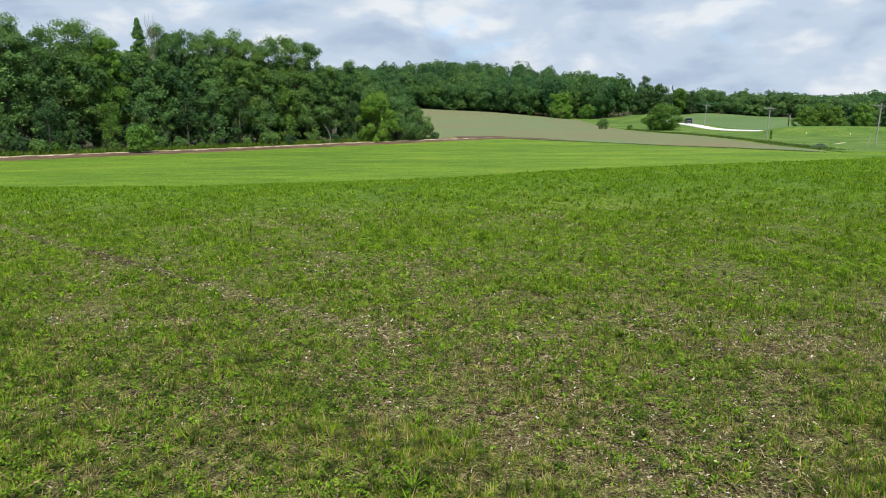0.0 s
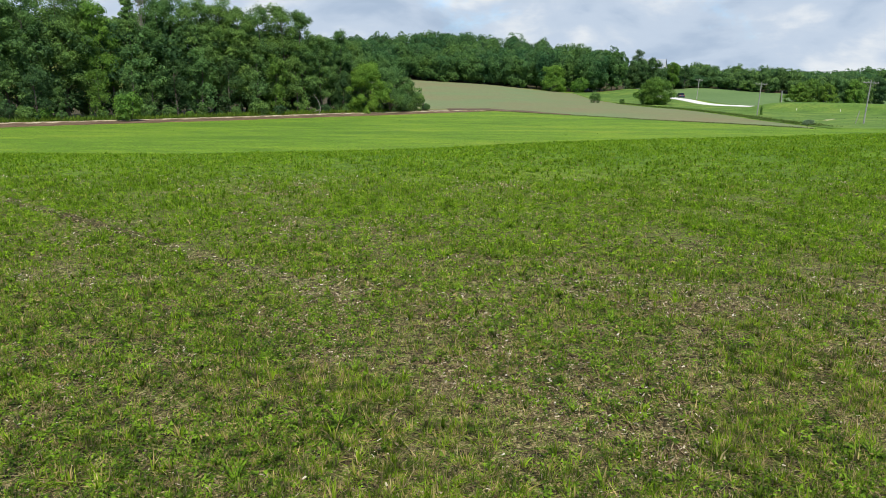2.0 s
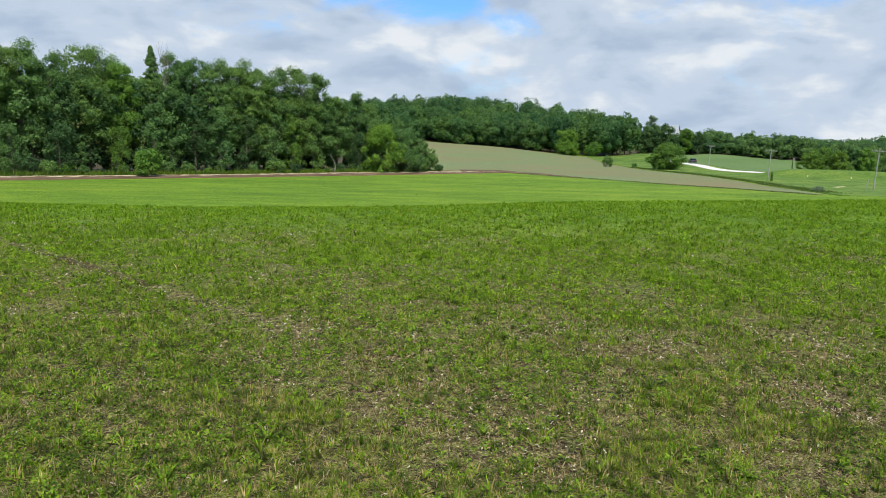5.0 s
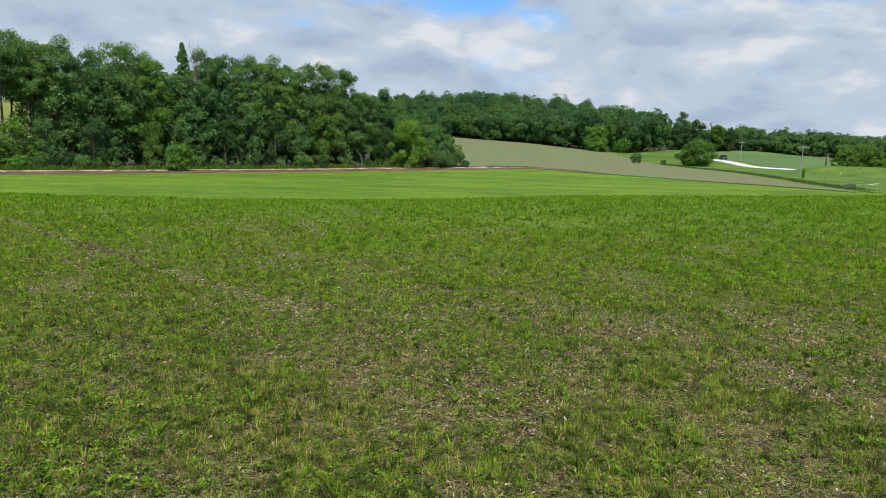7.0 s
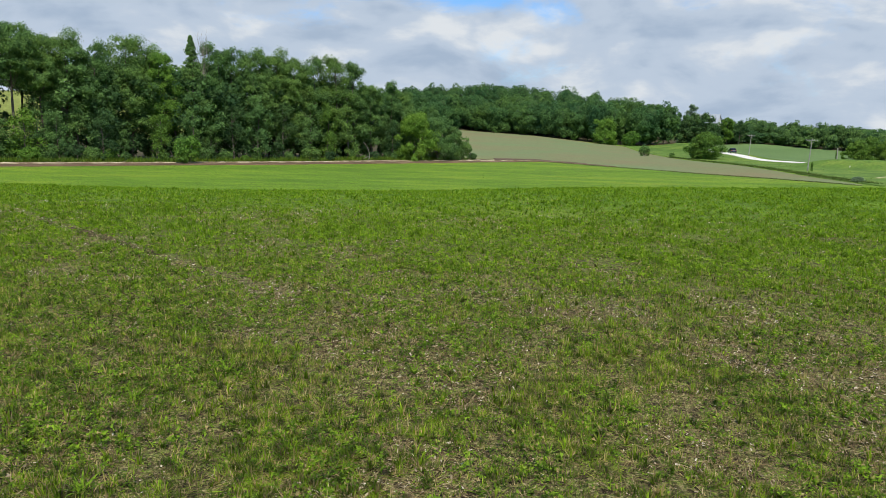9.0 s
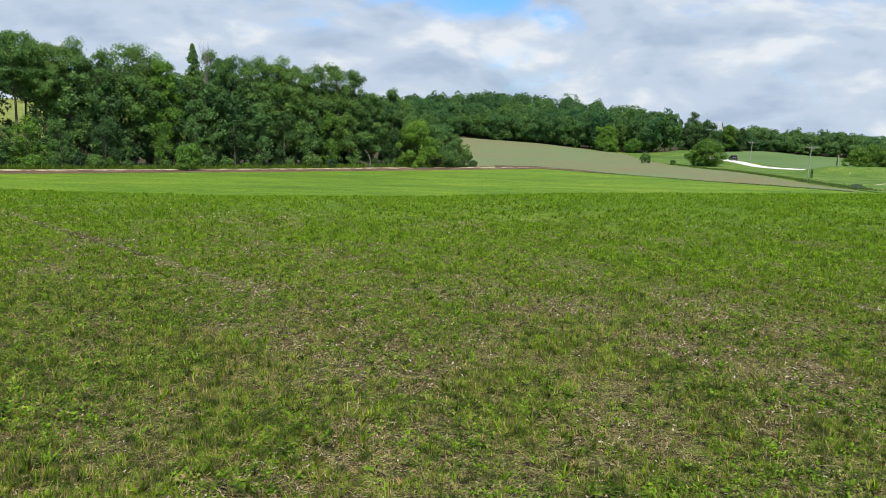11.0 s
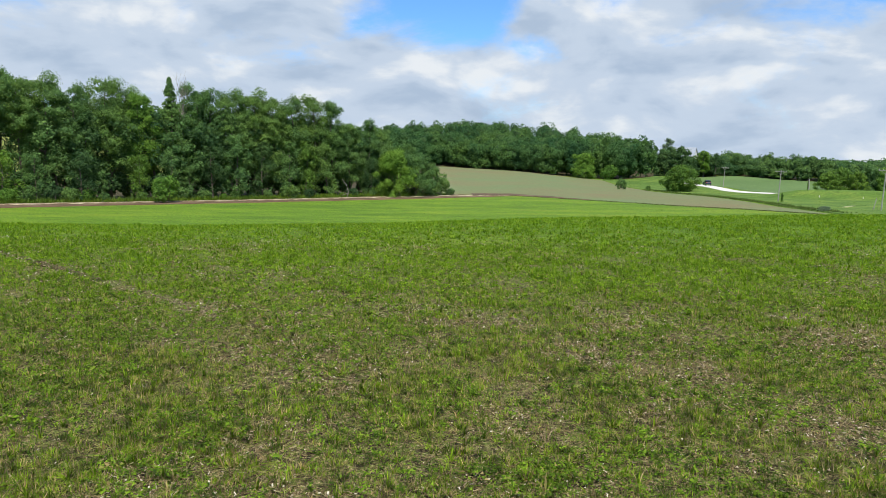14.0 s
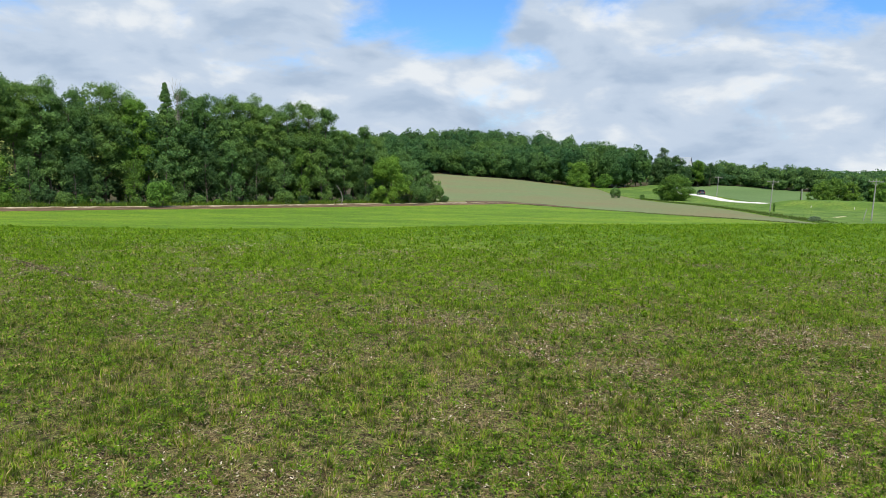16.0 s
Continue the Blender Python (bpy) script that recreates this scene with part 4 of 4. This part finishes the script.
def utility_pole(x, y, h, lean, turn, arm=2.4):
    top = new("utility_pole")
    top.matrix_basis = pose(x, y, ground_at(x, y), 0, lean, turn)
    z = np.linspace(-0.5, h, 6)
    part("pole", mesh_of("pole", *tube(np.stack([0 * z, 0 * z, z], 1), np.linspace(0.135, 0.09, 6), 10), POLE_WOOD, True), top)
    bm = bmesh.new()
    box(bm, -arm / 2, arm / 2, -0.18, -0.07, h - 0.52, h - 0.41)
    part("crossarm", solid(bm, "crossarm", POLE_WOOD, 0.01), top)
    for s in (-1, 1):
        path = np.array([[s * 0.75, -0.15, h - 0.5], [s * 0.05, -0.13, h - 1.15]])
        part("brace", mesh_of("brace", *tube(path, [0.025, 0.025], 6), POLE_WOOD), top)
    for px in (-arm / 2 + 0.12, -0.45, 0.45, arm / 2 - 0.12):
        prof = np.array([[px, -0.145, h - 0.4 + k] for k in (0, 0.03, 0.09, 0.15, 0.2)])
        part("insulator", mesh_of("insulator", *tube(prof, [0.02, 0.06, 0.07, 0.045, 0.01], 8), PORCELAIN, True), top)
    tagged(top, "weathered wooden utility pole with a crossarm", "utility pole", "poles along the road")


utility_pole(74.1, 130.5, 7.6, 2.0, -32)
utility_pole(69.8, 165.5, 7.2, 2.0, -20)
utility_pole(85, 252, 7.2, 2.5, -18)


def post(x, y, h, r, label, lean=0.0, mat=None):
    z = np.linspace(-0.3, h, 4)
    v, f = tube(np.stack([0 * z, 0 * z, z], 1), [r, r, r * 0.95, r * 0.8], 8)
    ob = new("post", mesh_of("post", v, f, mat or POLE_WOOD, True))
    ob.matrix_basis = pose(x, y, ground_at(x, y), 0, lean, 0)
    tagged(ob, label, "post")


post(73.2, 131.5, 2.3, 0.07, "slanting grey wooden guy post beside the pole", 12)
post(112.6, 250, 5.2, 0.22, "grey wooden post on the verge")


def vine(x, y, h, r, label):
    """Leafy vine climbing a stub of a post, thick at the foot and ragged at the head."""
    rng = np.random.default_rng(int(10 * x))
    top = new("vine")
    top.matrix_basis = pose(x, y, ground_at(x, y))
    z = np.linspace(-0.3, 0.94 * h, 4)
    part("stem", mesh_of("stem", *tube(np.stack([0 * z, 0 * z, z], 1), [0.09, 0.09, 0.08, 0.06], 8), BARK, True), top)
    k = np.linspace(0, 1, 9)
    centres = np.stack([rng.normal(0, 0.12 * r, 9), rng.normal(0, 0.12 * r, 9), 0.12 * h + 0.84 * h * k], 1)
    part("foliage", mesh_of("foliage", *leaves(rng, centres, r * np.interp(k, [0, 0.3, 0.75, 1], [1.0, 0.75, 0.9, 0.5]), 110, 0.16, 0.9), LEAF_MID), top)
    tagged(top, label, "vine")


vine(70.3, 164.6, 2.0, 0.27, "dark leafy vine on a stub beside the utility pole")
vine(112.3, 250, 4.4, 0.3, "dark leafy vine on a post on the verge")
WHITE = plain("white_paint", (0.8, 0.8, 0.78), 0.6)
for x, y in ((83.9, 177), (90.6, 170)):
    post(x, y, 0.55, 0.08, "short white marker post on the verge", 0, WHITE)

CAR_PAINT = plain("dark_blue_paint", (0.012, 0.02, 0.05), 0.25)
GLASS_DARK = plain("tinted_glass", (0.01, 0.012, 0.015), 0.05)
RUBBER = plain("black_rubber", (0.02, 0.02, 0.02), 0.85)
RIM = plain("alloy_rim", (0.5, 0.5, 0.52), 0.35, 0.8)
LAMP_RED = plain("red_lens", (0.35, 0.01, 0.01), 0.2)
LAMP_CLEAR = plain("clear_lens", (0.7, 0.72, 0.75), 0.15)


def car(x, y, turn):
    """A dark sport utility car; its nose points along +x."""
    top = new("car")
    top.matrix_basis = pose(x, y, ground_at(x, y) + 0.24, 0, 0, turn)
    bm = bmesh.new()
    side = [(-2.3, 0.45), (2.3, 0.45), (2.35, 0.8), (2.2, 1.02), (1.25, 1.12), (-2.2, 1.15), (-2.38, 0.9)]
    loops = []
    for w in (-0.92, 0.92):
        loops.append([bm.verts.new((a, w, b)) for a, b in side])
    bm.faces.new(loops[0]); bm.faces.new(loops[1][::-1])
    for i in range(len(side)):
        j = (i + 1) % len(side)
        bm.faces.new([loops[0][i], loops[1][i], loops[1][j], loops[0][j]])
    part("body", solid(bm, "car_body", CAR_PAINT, 0.06), top)
    bm = bmesh.new()
    low = [bm.verts.new(c) for c in ((-2.2, -0.86, 1.1), (1.2, -0.86, 1.1), (1.2, 0.86, 1.1), (-2.2, 0.86, 1.1))]
    high = [bm.verts.new(c) for c in ((-1.95, -0.68, 1.68), (0.35, -0.68, 1.7), (0.35, 0.68, 1.7), (-1.95, 0.68, 1.68))]
    bm.faces.new(low[::-1]); bm.faces.new(high)
    for i in range(4):
        bm.faces.new([low[i], low[(i + 1) % 4], high[(i + 1) % 4], high[i]])
    part("cabin_glass", solid(bm, "car_glass", GLASS_DARK, 0.04), top, "dark tinted windows")
    bm = bmesh.new()
    box(bm, -1.95, 0.35, -0.69, 0.69, 1.68, 1.76)
    part("roof", solid(bm, "car_roof", CAR_PAINT, 0.03), top)
    for wx in (-1.4, 1.45):
        for wy in (-0.86, 0.86):
            turns = np.stack([np.zeros(4), np.array([-0.11, -0.09, 0.09, 0.11]) + wy, np.full(4, 0.36)], 1) + [wx, 0, -0.24]
            wheel = part("wheel", mesh_of("tyre", *tube(turns, [0.3, 0.36, 0.36, 0.3], 18), RUBBER, True), top)
            disc = np.stack([np.zeros(3), np.array([-0.115, 0, 0.115]) + wy, np.full(3, 0.36)], 1) + [wx, 0, -0.24]
            part("rim", mesh_of("rim", *tube(disc, [0.02, 0.29, 0.02], 18), RIM), wheel)
    for wy in (-0.68, 0.68):
        bm = bmesh.new(); box(bm, -2.4, -2.28, wy - 0.14, wy + 0.14, 0.85, 1.05)
        part("tail_light", solid(bm, "tail_light", LAMP_RED, 0.02), top)
        bm = bmesh.new(); box(bm, 2.24, 2.36, wy - 0.16, wy + 0.16, 0.8, 0.94)
        part("headlight", solid(bm, "headlight", LAMP_CLEAR, 0.02), top)
    tagged(top, "dark blue sport utility car on the gravel road", "car")


car(82.6, 262, 86)


# ---- grasses of the verge and field margins ----
def blades(rng, base, count, tall, wide, lean, segments=2, apart=0.0):
    """Grass tufts: count blades round each base point, up to apart metres from it, each a bent tapering strip."""
    n = len(base) * count
    p = np.repeat(base, count, 0)
    a = rng.uniform(0, 2 * np.pi, n)
    out = np.stack([np.cos(a), np.sin(a), np.zeros(n)], 1)
    across = np.stack([-np.sin(a), np.cos(a), np.zeros(n)], 1)
    tall = np.repeat(tall, count) * rng.uniform(0.55, 1.15, n)
    lean = np.abs(rng.normal(0, lean, n)) + 0.08
    w = np.repeat(wide, count) * rng.uniform(0.7, 1.3, n)
    p = p + out * (rng.random(n) * 0.12 * tall)[:, None]
    if apart:
        p[:, :2] += rng.normal(0, 0.5 * apart, (n, 2))
    tip = p + out * (tall * lean)[:, None] + np.array([0, 0, 1.0]) * (tall * np.sqrt(np.clip(1 - 0.5 * lean ** 2, 0.15, 1)))[:, None]
    l, r = p - across * w[:, None] / 2, p + across * w[:, None] / 2
    if segments == 1:
        return np.stack([l, r, tip], 1).reshape(-1, 3), np.arange(3 * n).reshape(n, 3)
    mid = (p + tip) / 2 - out * (tall * lean * 0.18)[:, None] + np.array([0, 0, 1.0]) * (tall * 0.06)[:, None]
    v = np.stack([l, r, mid - across * w[:, None] * 0.42, mid + across * w[:, None] * 0.42, tip], 1).reshape(-1, 3)
    k = 5 * np.arange(n)[:, None]
    return v, np.concatenate([k + [[0, 1, 3]], k + [[0, 3, 2]], k + [[2, 3, 4]]], 0)


def on_ground(x, y, sink=0.01):
    return np.stack([x, y, height(x, y) - sink], 1)


def stuff(name, v, f, mat, label, category):
    return tagged(new(name, mesh_of(name, v, f, mat)), label, category, kind="stuff")


rng = np.random.default_rng(77)
p = along(WOOD_EDGE, 6500)[3000:6100] + np.array([-0.66, 0.75]) * rng.uniform(0.5, 3.4, (3100, 1)) + rng.normal(0, 0.25, (3100, 2))
stuff("edge_grass", *blades(rng, on_ground(p[:, 0], p[:, 1]), 8, rng.uniform(0.5, 1.2, len(p)), np.full(len(p), 0.13), 0.6, 1), VERGE, "tall green grass along the wood's edge", "grass")
p = along(TAN_NEAR[1:], 1500) + rng.normal(0, 0.28, (1500, 2))
stuff("margin_weeds", *blades(rng, on_ground(p[:, 0], p[:, 1]), 8, rng.uniform(0.06, 0.26, len(p)), np.full(len(p), 0.08), 0.8, 1), leafy("margin_weed", [(0, (0.04, 0.06, 0.014)), (1, (0.11, 0.13, 0.035))], spread=0.0), "dark weeds along the field boundary", "weeds")
p = along([(59.5, 250), (61, 235), (64, 196), (65, 158), (62, 120)], 3200) + rng.normal(0, 0.9, (3200, 2)) * [1.0, 1.5]
stuff("ditch_grass", *blades(rng, on_ground(p[:, 0], p[:, 1]), 7, rng.uniform(0.15, 0.55, len(p)), np.full(len(p), 0.1), 0.9, 1), leafy("ditch_blade", [(0, (0.055, 0.1, 0.02)), (0.7, (0.095, 0.155, 0.03)), (1, (0.16, 0.16, 0.06))], (0.2, (0.8, 0.85, 0.85), (1.3, 1.25, 1.1)), spread=0.0), "rank dark green grass along the ditch", "grass")
k = rng.random((2800, 1))
a, b = along([(57, 345), (59, 240), (63, 196), (64, 158), (59.5, 113)], 2800), along([(82, 345), (80, 268), (81, 230), (90, 190), (150, 100)], 2800)
p = a * (1 - k) + b * k + rng.normal(0, 0.8, (2800, 2))
stuff("verge_grass", *blades(rng, on_ground(p[:, 0], p[:, 1]), 6, rng.uniform(0.1, 0.35, len(p)), np.full(len(p), 0.17), 1.8, 1), VERGE, "uncut green grass on the verge", "grass")


# ---- the crop in front ----
LATTICE = np.random.default_rng(9).random((97, 97))


def patches(x, y, size, shift=0.0):
    """Smooth value noise over the field, 0 to 1."""
    u, v = x / size + shift + 500, y / size + shift * 1.7 + 500
    i, j = np.floor(u).astype(int), np.floor(v).astype(int)
    a, b = u - i, v - j
    a, b = a * a * (3 - 2 * a), b * b * (3 - 2 * b)
    g = lambda m, n: LATTICE[m % 97, n % 97]
    return (g(i, j) * (1 - a) + g(i + 1, j) * a) * (1 - b) + (g(i, j + 1) * (1 - a) + g(i + 1, j + 1) * a) * b


def scatter(rng, y0, y1, per_m2):
    """Points over the part of the field that the walk overlooks."""
    widest = 1.34 * y1 + 9
    n = int(widest * (y1 - y0) * per_m2)
    y, x = rng.uniform(y0, y1, n), rng.uniform(-0.74 * y1 - 2, 0.6 * y1 + 7, n)
    keep = (x > -0.74 * y - 1.2) & (x < 6.8 + 0.6 * y)
    return x[keep], y[keep]


def off_track(x, y):
    """Distance from the old wheel track that crosses the field."""
    a, b = np.array([-9.5, 15.2]), np.array([-1.2, 8.6])
    d = (b - a) / np.linalg.norm(b - a)
    return np.abs((x - a[0]) * d[1] - (y - a[1]) * d[0]) + 10 * ((y > 16) | (y < 8.2))


def cover(x, y):
    c = 0.55 * patches(x, y, 0.55) + 0.45 * patches(x, y, 2.2, 3.3)
    return np.where(off_track(x, y) < 0.16, c * 0.5, c)


def graded(name, make, x, y, near, label, category):
    """One sort of plant in up to three tones, which follow one another down the field without a border."""
    tone = (rng.random(len(x)) < step(5, 14, y)).astype(int) + (rng.random(len(x)) < step(11, 34, y))
    for i, mat in enumerate((near, CROP_MID, CROP_FAR)):
        k = tone == i
        if k.sum() > 20:
            stuff(name, *make(k), mat, label, category)


rng = np.random.default_rng(101)
# a close, uneven turf of short splayed blades, stalks of dry stubble in it
for y0, y1, dense, count, scale in ((0.9, 6, 520, 9, 0.9), (6, 11, 330, 9, 1.1), (11, 18, 170, 8, 1.5), (18, 34, 66, 8, 2.2)):
    x, y = scatter(rng, y0, y1, dense)
    c = cover(x, y)
    tuft = patches(x, y, 0.13 * scale, 5.1)
    keep = (off_track(x, y) > 0.11) & (rng.random(len(x)) < np.clip(0.35 + (c - 0.34) * 2.0 + 0.3 * step(8, 20, y), 0.15, 1.0) * (0.1 + 0.3 * step(7, 18, y) + (0.9 - 0.3 * step(7, 18, y)) * step(0.36, 0.66, tuft)))
    x, y, c, tuft = x[keep], y[keep], c[keep], tuft[keep]
    tall = (0.025 + 0.05 * c + 0.045 * tuft + 0.05 * rng.random(len(x)) ** 4) * (1 + 0.2 * step(6, 16, y))
    wide, lean = 0.0125 * scale, 1.5 if y0 < 10 else 2.0
    graded("crop_grass", lambda k: blades(rng, on_ground(x[k], y[k]), count, tall[k], np.full(k.sum(), wide), lean, 1, 0.03 + 0.012 * scale), x, y, GRASS, "short splayed green grass and seedling blades on soil", "grass")
    m = len(x) // 3
    pick = rng.permutation(len(x))[:m]
    pick = pick[rng.random(m) < np.clip(1.7 - 2.0 * c[pick], 0.2, 1) * (1 - step(10, 26, y[pick]))]
    if len(pick):
        stuff("stubble", *blades(rng, on_ground(x[pick], y[pick]), 7, rng.uniform(0.04, 0.1, len(pick)), np.full(len(pick), 0.008 * scale), 1.1, 1, 0.08), STUBBLE, "dry tan stubble standing between the seedlings", "stubble")
# scattered dark tufts further down the slope
x, y = scatter(rng, 34, 165, 0.05)
k = (y < 160 - 1.0 * np.clip(-x, 0, 200) - 0.75 * np.clip(x, 0, 200)) & (rng.random(len(x)) < 0.25 + patches(x, y, 14))
x, y = x[k], y[k]
stuff("crop_tufts", *blades(rng, on_ground(x, y), 7, rng.uniform(0.05, 0.12, len(x)), np.full(len(x), 0.12), 1.2, 1), leafy("tuft_dark", [(0, (0.06, 0.115, 0.01)), (0.6, (0.11, 0.2, 0.016)), (1, (0.15, 0.25, 0.02))], spread=0.0), "darker tufts scattered over the closed crop", "grass")
# stronger tufts between
for y0, y1, dense, scale in ((0.9, 10, 7, 1.0), (10, 24, 4, 1.2), (24, 34, 1.5, 1.4)):
    x, y = scatter(rng, y0, y1, dense)
    m = len(x)
    tall = scale * rng.uniform(0.06, 0.15, m)
    graded("crop_tufts", lambda k: blades(rng, on_ground(x[k], y[k]), 13, tall[k], np.full(k.sum(), 0.015 * scale), 0.7, 2), x, y, GRASS, "stronger green grass tufts in the crop", "grass")



def leaflets(rng, base, count, reach, tall, size):
    """Low broad-leaved seedlings: a rosette of small leaves on each point."""
    n = len(base) * count
    a = rng.uniform(0, 2 * np.pi, n)
    r = np.repeat(reach, count) * np.sqrt(rng.random(n))
    p = np.repeat(base, count, 0) + np.stack([r * np.cos(a), r * np.sin(a), np.repeat(tall, count) * rng.uniform(0.25, 1, n)], 1)
    nrm = np.stack([np.cos(a) * 0.5, np.sin(a) * 0.5, np.full(n, 0.9)], 1) + rng.normal(0, 0.35, (n, 3))
    nrm /= np.linalg.norm(nrm, axis=1)[:, None]
    u = np.cross(nrm, rng.normal(size=(n, 3))); u /= np.linalg.norm(u, axis=1)[:, None]
    w = np.cross(nrm, u)
    s = (np.repeat(size, count) * rng.uniform(0.6, 1.3, n))[:, None]
    v = np.stack([p - u * s * 0.5 - w * s * 0.36, p - u * s * 0.3 + w * s * 0.4, p + u * s * 0.75], 1)
    return v.reshape(-1, 3), np.arange(3 * n).reshape(n, 3)


for y0, y1, dense, count, scale in ((0.9, 8, 190, 15, 1.1), (8, 15, 75, 12, 1.5), (15, 30, 20, 9, 2.1), (30, 56, 13, 8, 3.0)):
    x, y = scatter(rng, y0, y1, dense)
    c = 0.6 * patches(x, y, 0.8, 7.7) + 0.4 * patches(x, y, 3.1, 1.9)
    keep = (rng.random(len(x)) < np.clip((c - 0.3) * 2.6, 0.1, 0.9)) & (off_track(x, y) > 0.1)
    x, y, c = x[keep], y[keep], c[keep]
    m = len(x)
    reach, tall, size = rng.uniform(0.03, 0.085, m) * scale, rng.uniform(0.03, 0.1, m), rng.uniform(0.013, 0.03, m) * scale
    graded("clover", lambda k: leaflets(rng, on_ground(x[k], y[k], 0), count, reach[k], tall[k], size[k]), x, y, CLOVER, "low green clover and alfalfa seedlings on soil", "seedlings")

# last year's stalks and husks on the soil
for y0, y1, dense, straw in ((0.9, 8, 1100, True), (8, 17, 300, True), (0.9, 9, 240, False), (9, 18, 80, False)):
    x, y = scatter(rng, y0, y1, dense)
    bare = 1 - cover(x, y)
    keep = rng.random(len(x)) < np.clip((bare - 0.38) * 3.5, 0.1, 1)
    x, y = x[keep], y[keep]
    n = len(x)
    a = rng.uniform(0, np.pi, n)
    u = np.stack([np.cos(a), np.sin(a), rng.normal(0, 0.3, n)], 1)
    w = np.stack([-np.sin(a), np.cos(a), rng.normal(0, 0.4, n)], 1)
    far = 1 + 0.04 * y
    long = ((rng.uniform(0.01, 0.032, n) if straw else rng.uniform(0.006, 0.018, n)) * far)[:, None]
    wide = ((rng.uniform(0.002, 0.004, n) if straw else rng.uniform(0.003, 0.009, n)) * far)[:, None]
    p = on_ground(x, y, -0.015)
    bend = np.array([0, 0, 1.0]) * long * rng.uniform(-0.1, 0.25, n)[:, None]
    v = np.stack([p - u * long - w * wide, p - u * long * 0.9 + w * wide * 0.6, p + u * long * 0.85 + w * wide + bend, p + u * long - w * wide * 0.5 + bend], 1)
    stuff("crop_residue", v.reshape(-1, 3), np.arange(4 * n).reshape(n, 4), STRAW if straw else HUSK,
          "dry broken straw on the soil" if straw else "pale husks and flakes lying on the soil", "crop residue")


WEEDS = [(2.4, 7.3, 0.22), (2.0, 6.0, 0.16), (-0.3, 4.8, 0.25), (-1.8, 5.9, 0.18), (-4.2, 10.6, 0.25), (-1.8, 10.4, 0.25), (-9.1, 16.8, 0.35), (-5.9, 29.6, 0.5), (-0.0, 5.5, 0.2), (-0.3, 5.9, 0.18), (5.5, 6.9, 0.22), (-0.9, 4.0, 0.24), (1.6, 5.1, 0.2), (3.7, 4.4, 0.2), (2.9, 3.4, 0.16), (-0.4, 2.3, 0.28), (5.5, 5.5, 0.2), (5.6, 6.0, 0.2), (1.9, 6.9, 0.2)]


def blade_mesh(lean, wide):
    """One broad weed leaf a metre long: folded along its rib, arching over, with a drawn-out tip."""
    t = np.linspace(0, 1, 6)
    w = wide * np.array([0.35, 0.8, 1.0, 0.85, 0.5, 0.04])
    x, z = lean * t ** 1.7, t * (1 - 0.32 * lean * t)
    rib = np.stack([x, 0 * t, z - 0.25 * w], 1)
    v = np.concatenate([np.stack([x, -w, z], 1), rib, np.stack([x, w, z], 1)])
    k = np.arange(5)
    f = np.concatenate([np.stack([k + a, k + a + 1, k + b + 1, k + b], 1) for a, b in ((0, 6), (6, 12))])
    return mesh_of("blade", v, f, CLOVER, True)


WEED_BLADES = [blade_mesh(0.45, 0.06), blade_mesh(0.8, 0.075), blade_mesh(1.05, 0.065)]


def weed(x, y, h, n):
    """A single stronger weed: broad blades from one root."""
    rng = np.random.default_rng(300 + n)
    top = new("weed")
    top.matrix_basis = pose(x, y, ground_at(x, y) - 0.01)
    for k in range(13):
        blade = part("blade", WEED_BLADES[k % 3], top)
        long = h * rng.uniform(0.65, 1.15)
        blade.matrix_basis = pose(0.012 * math.cos(2.4 * k), 0.012 * math.sin(2.4 * k), 0, 0, rng.uniform(-8, 8), math.degrees(2.4 * k)) @ Matrix.Diagonal((long, long, long, 1))
    tagged(top, "single dark green weed standing above the seedlings", "weed", "weeds in the crop")


for i, (x, y, h) in enumerate(WEEDS):
    weed(x, y, 0.7 * min(h, 0.26), i)
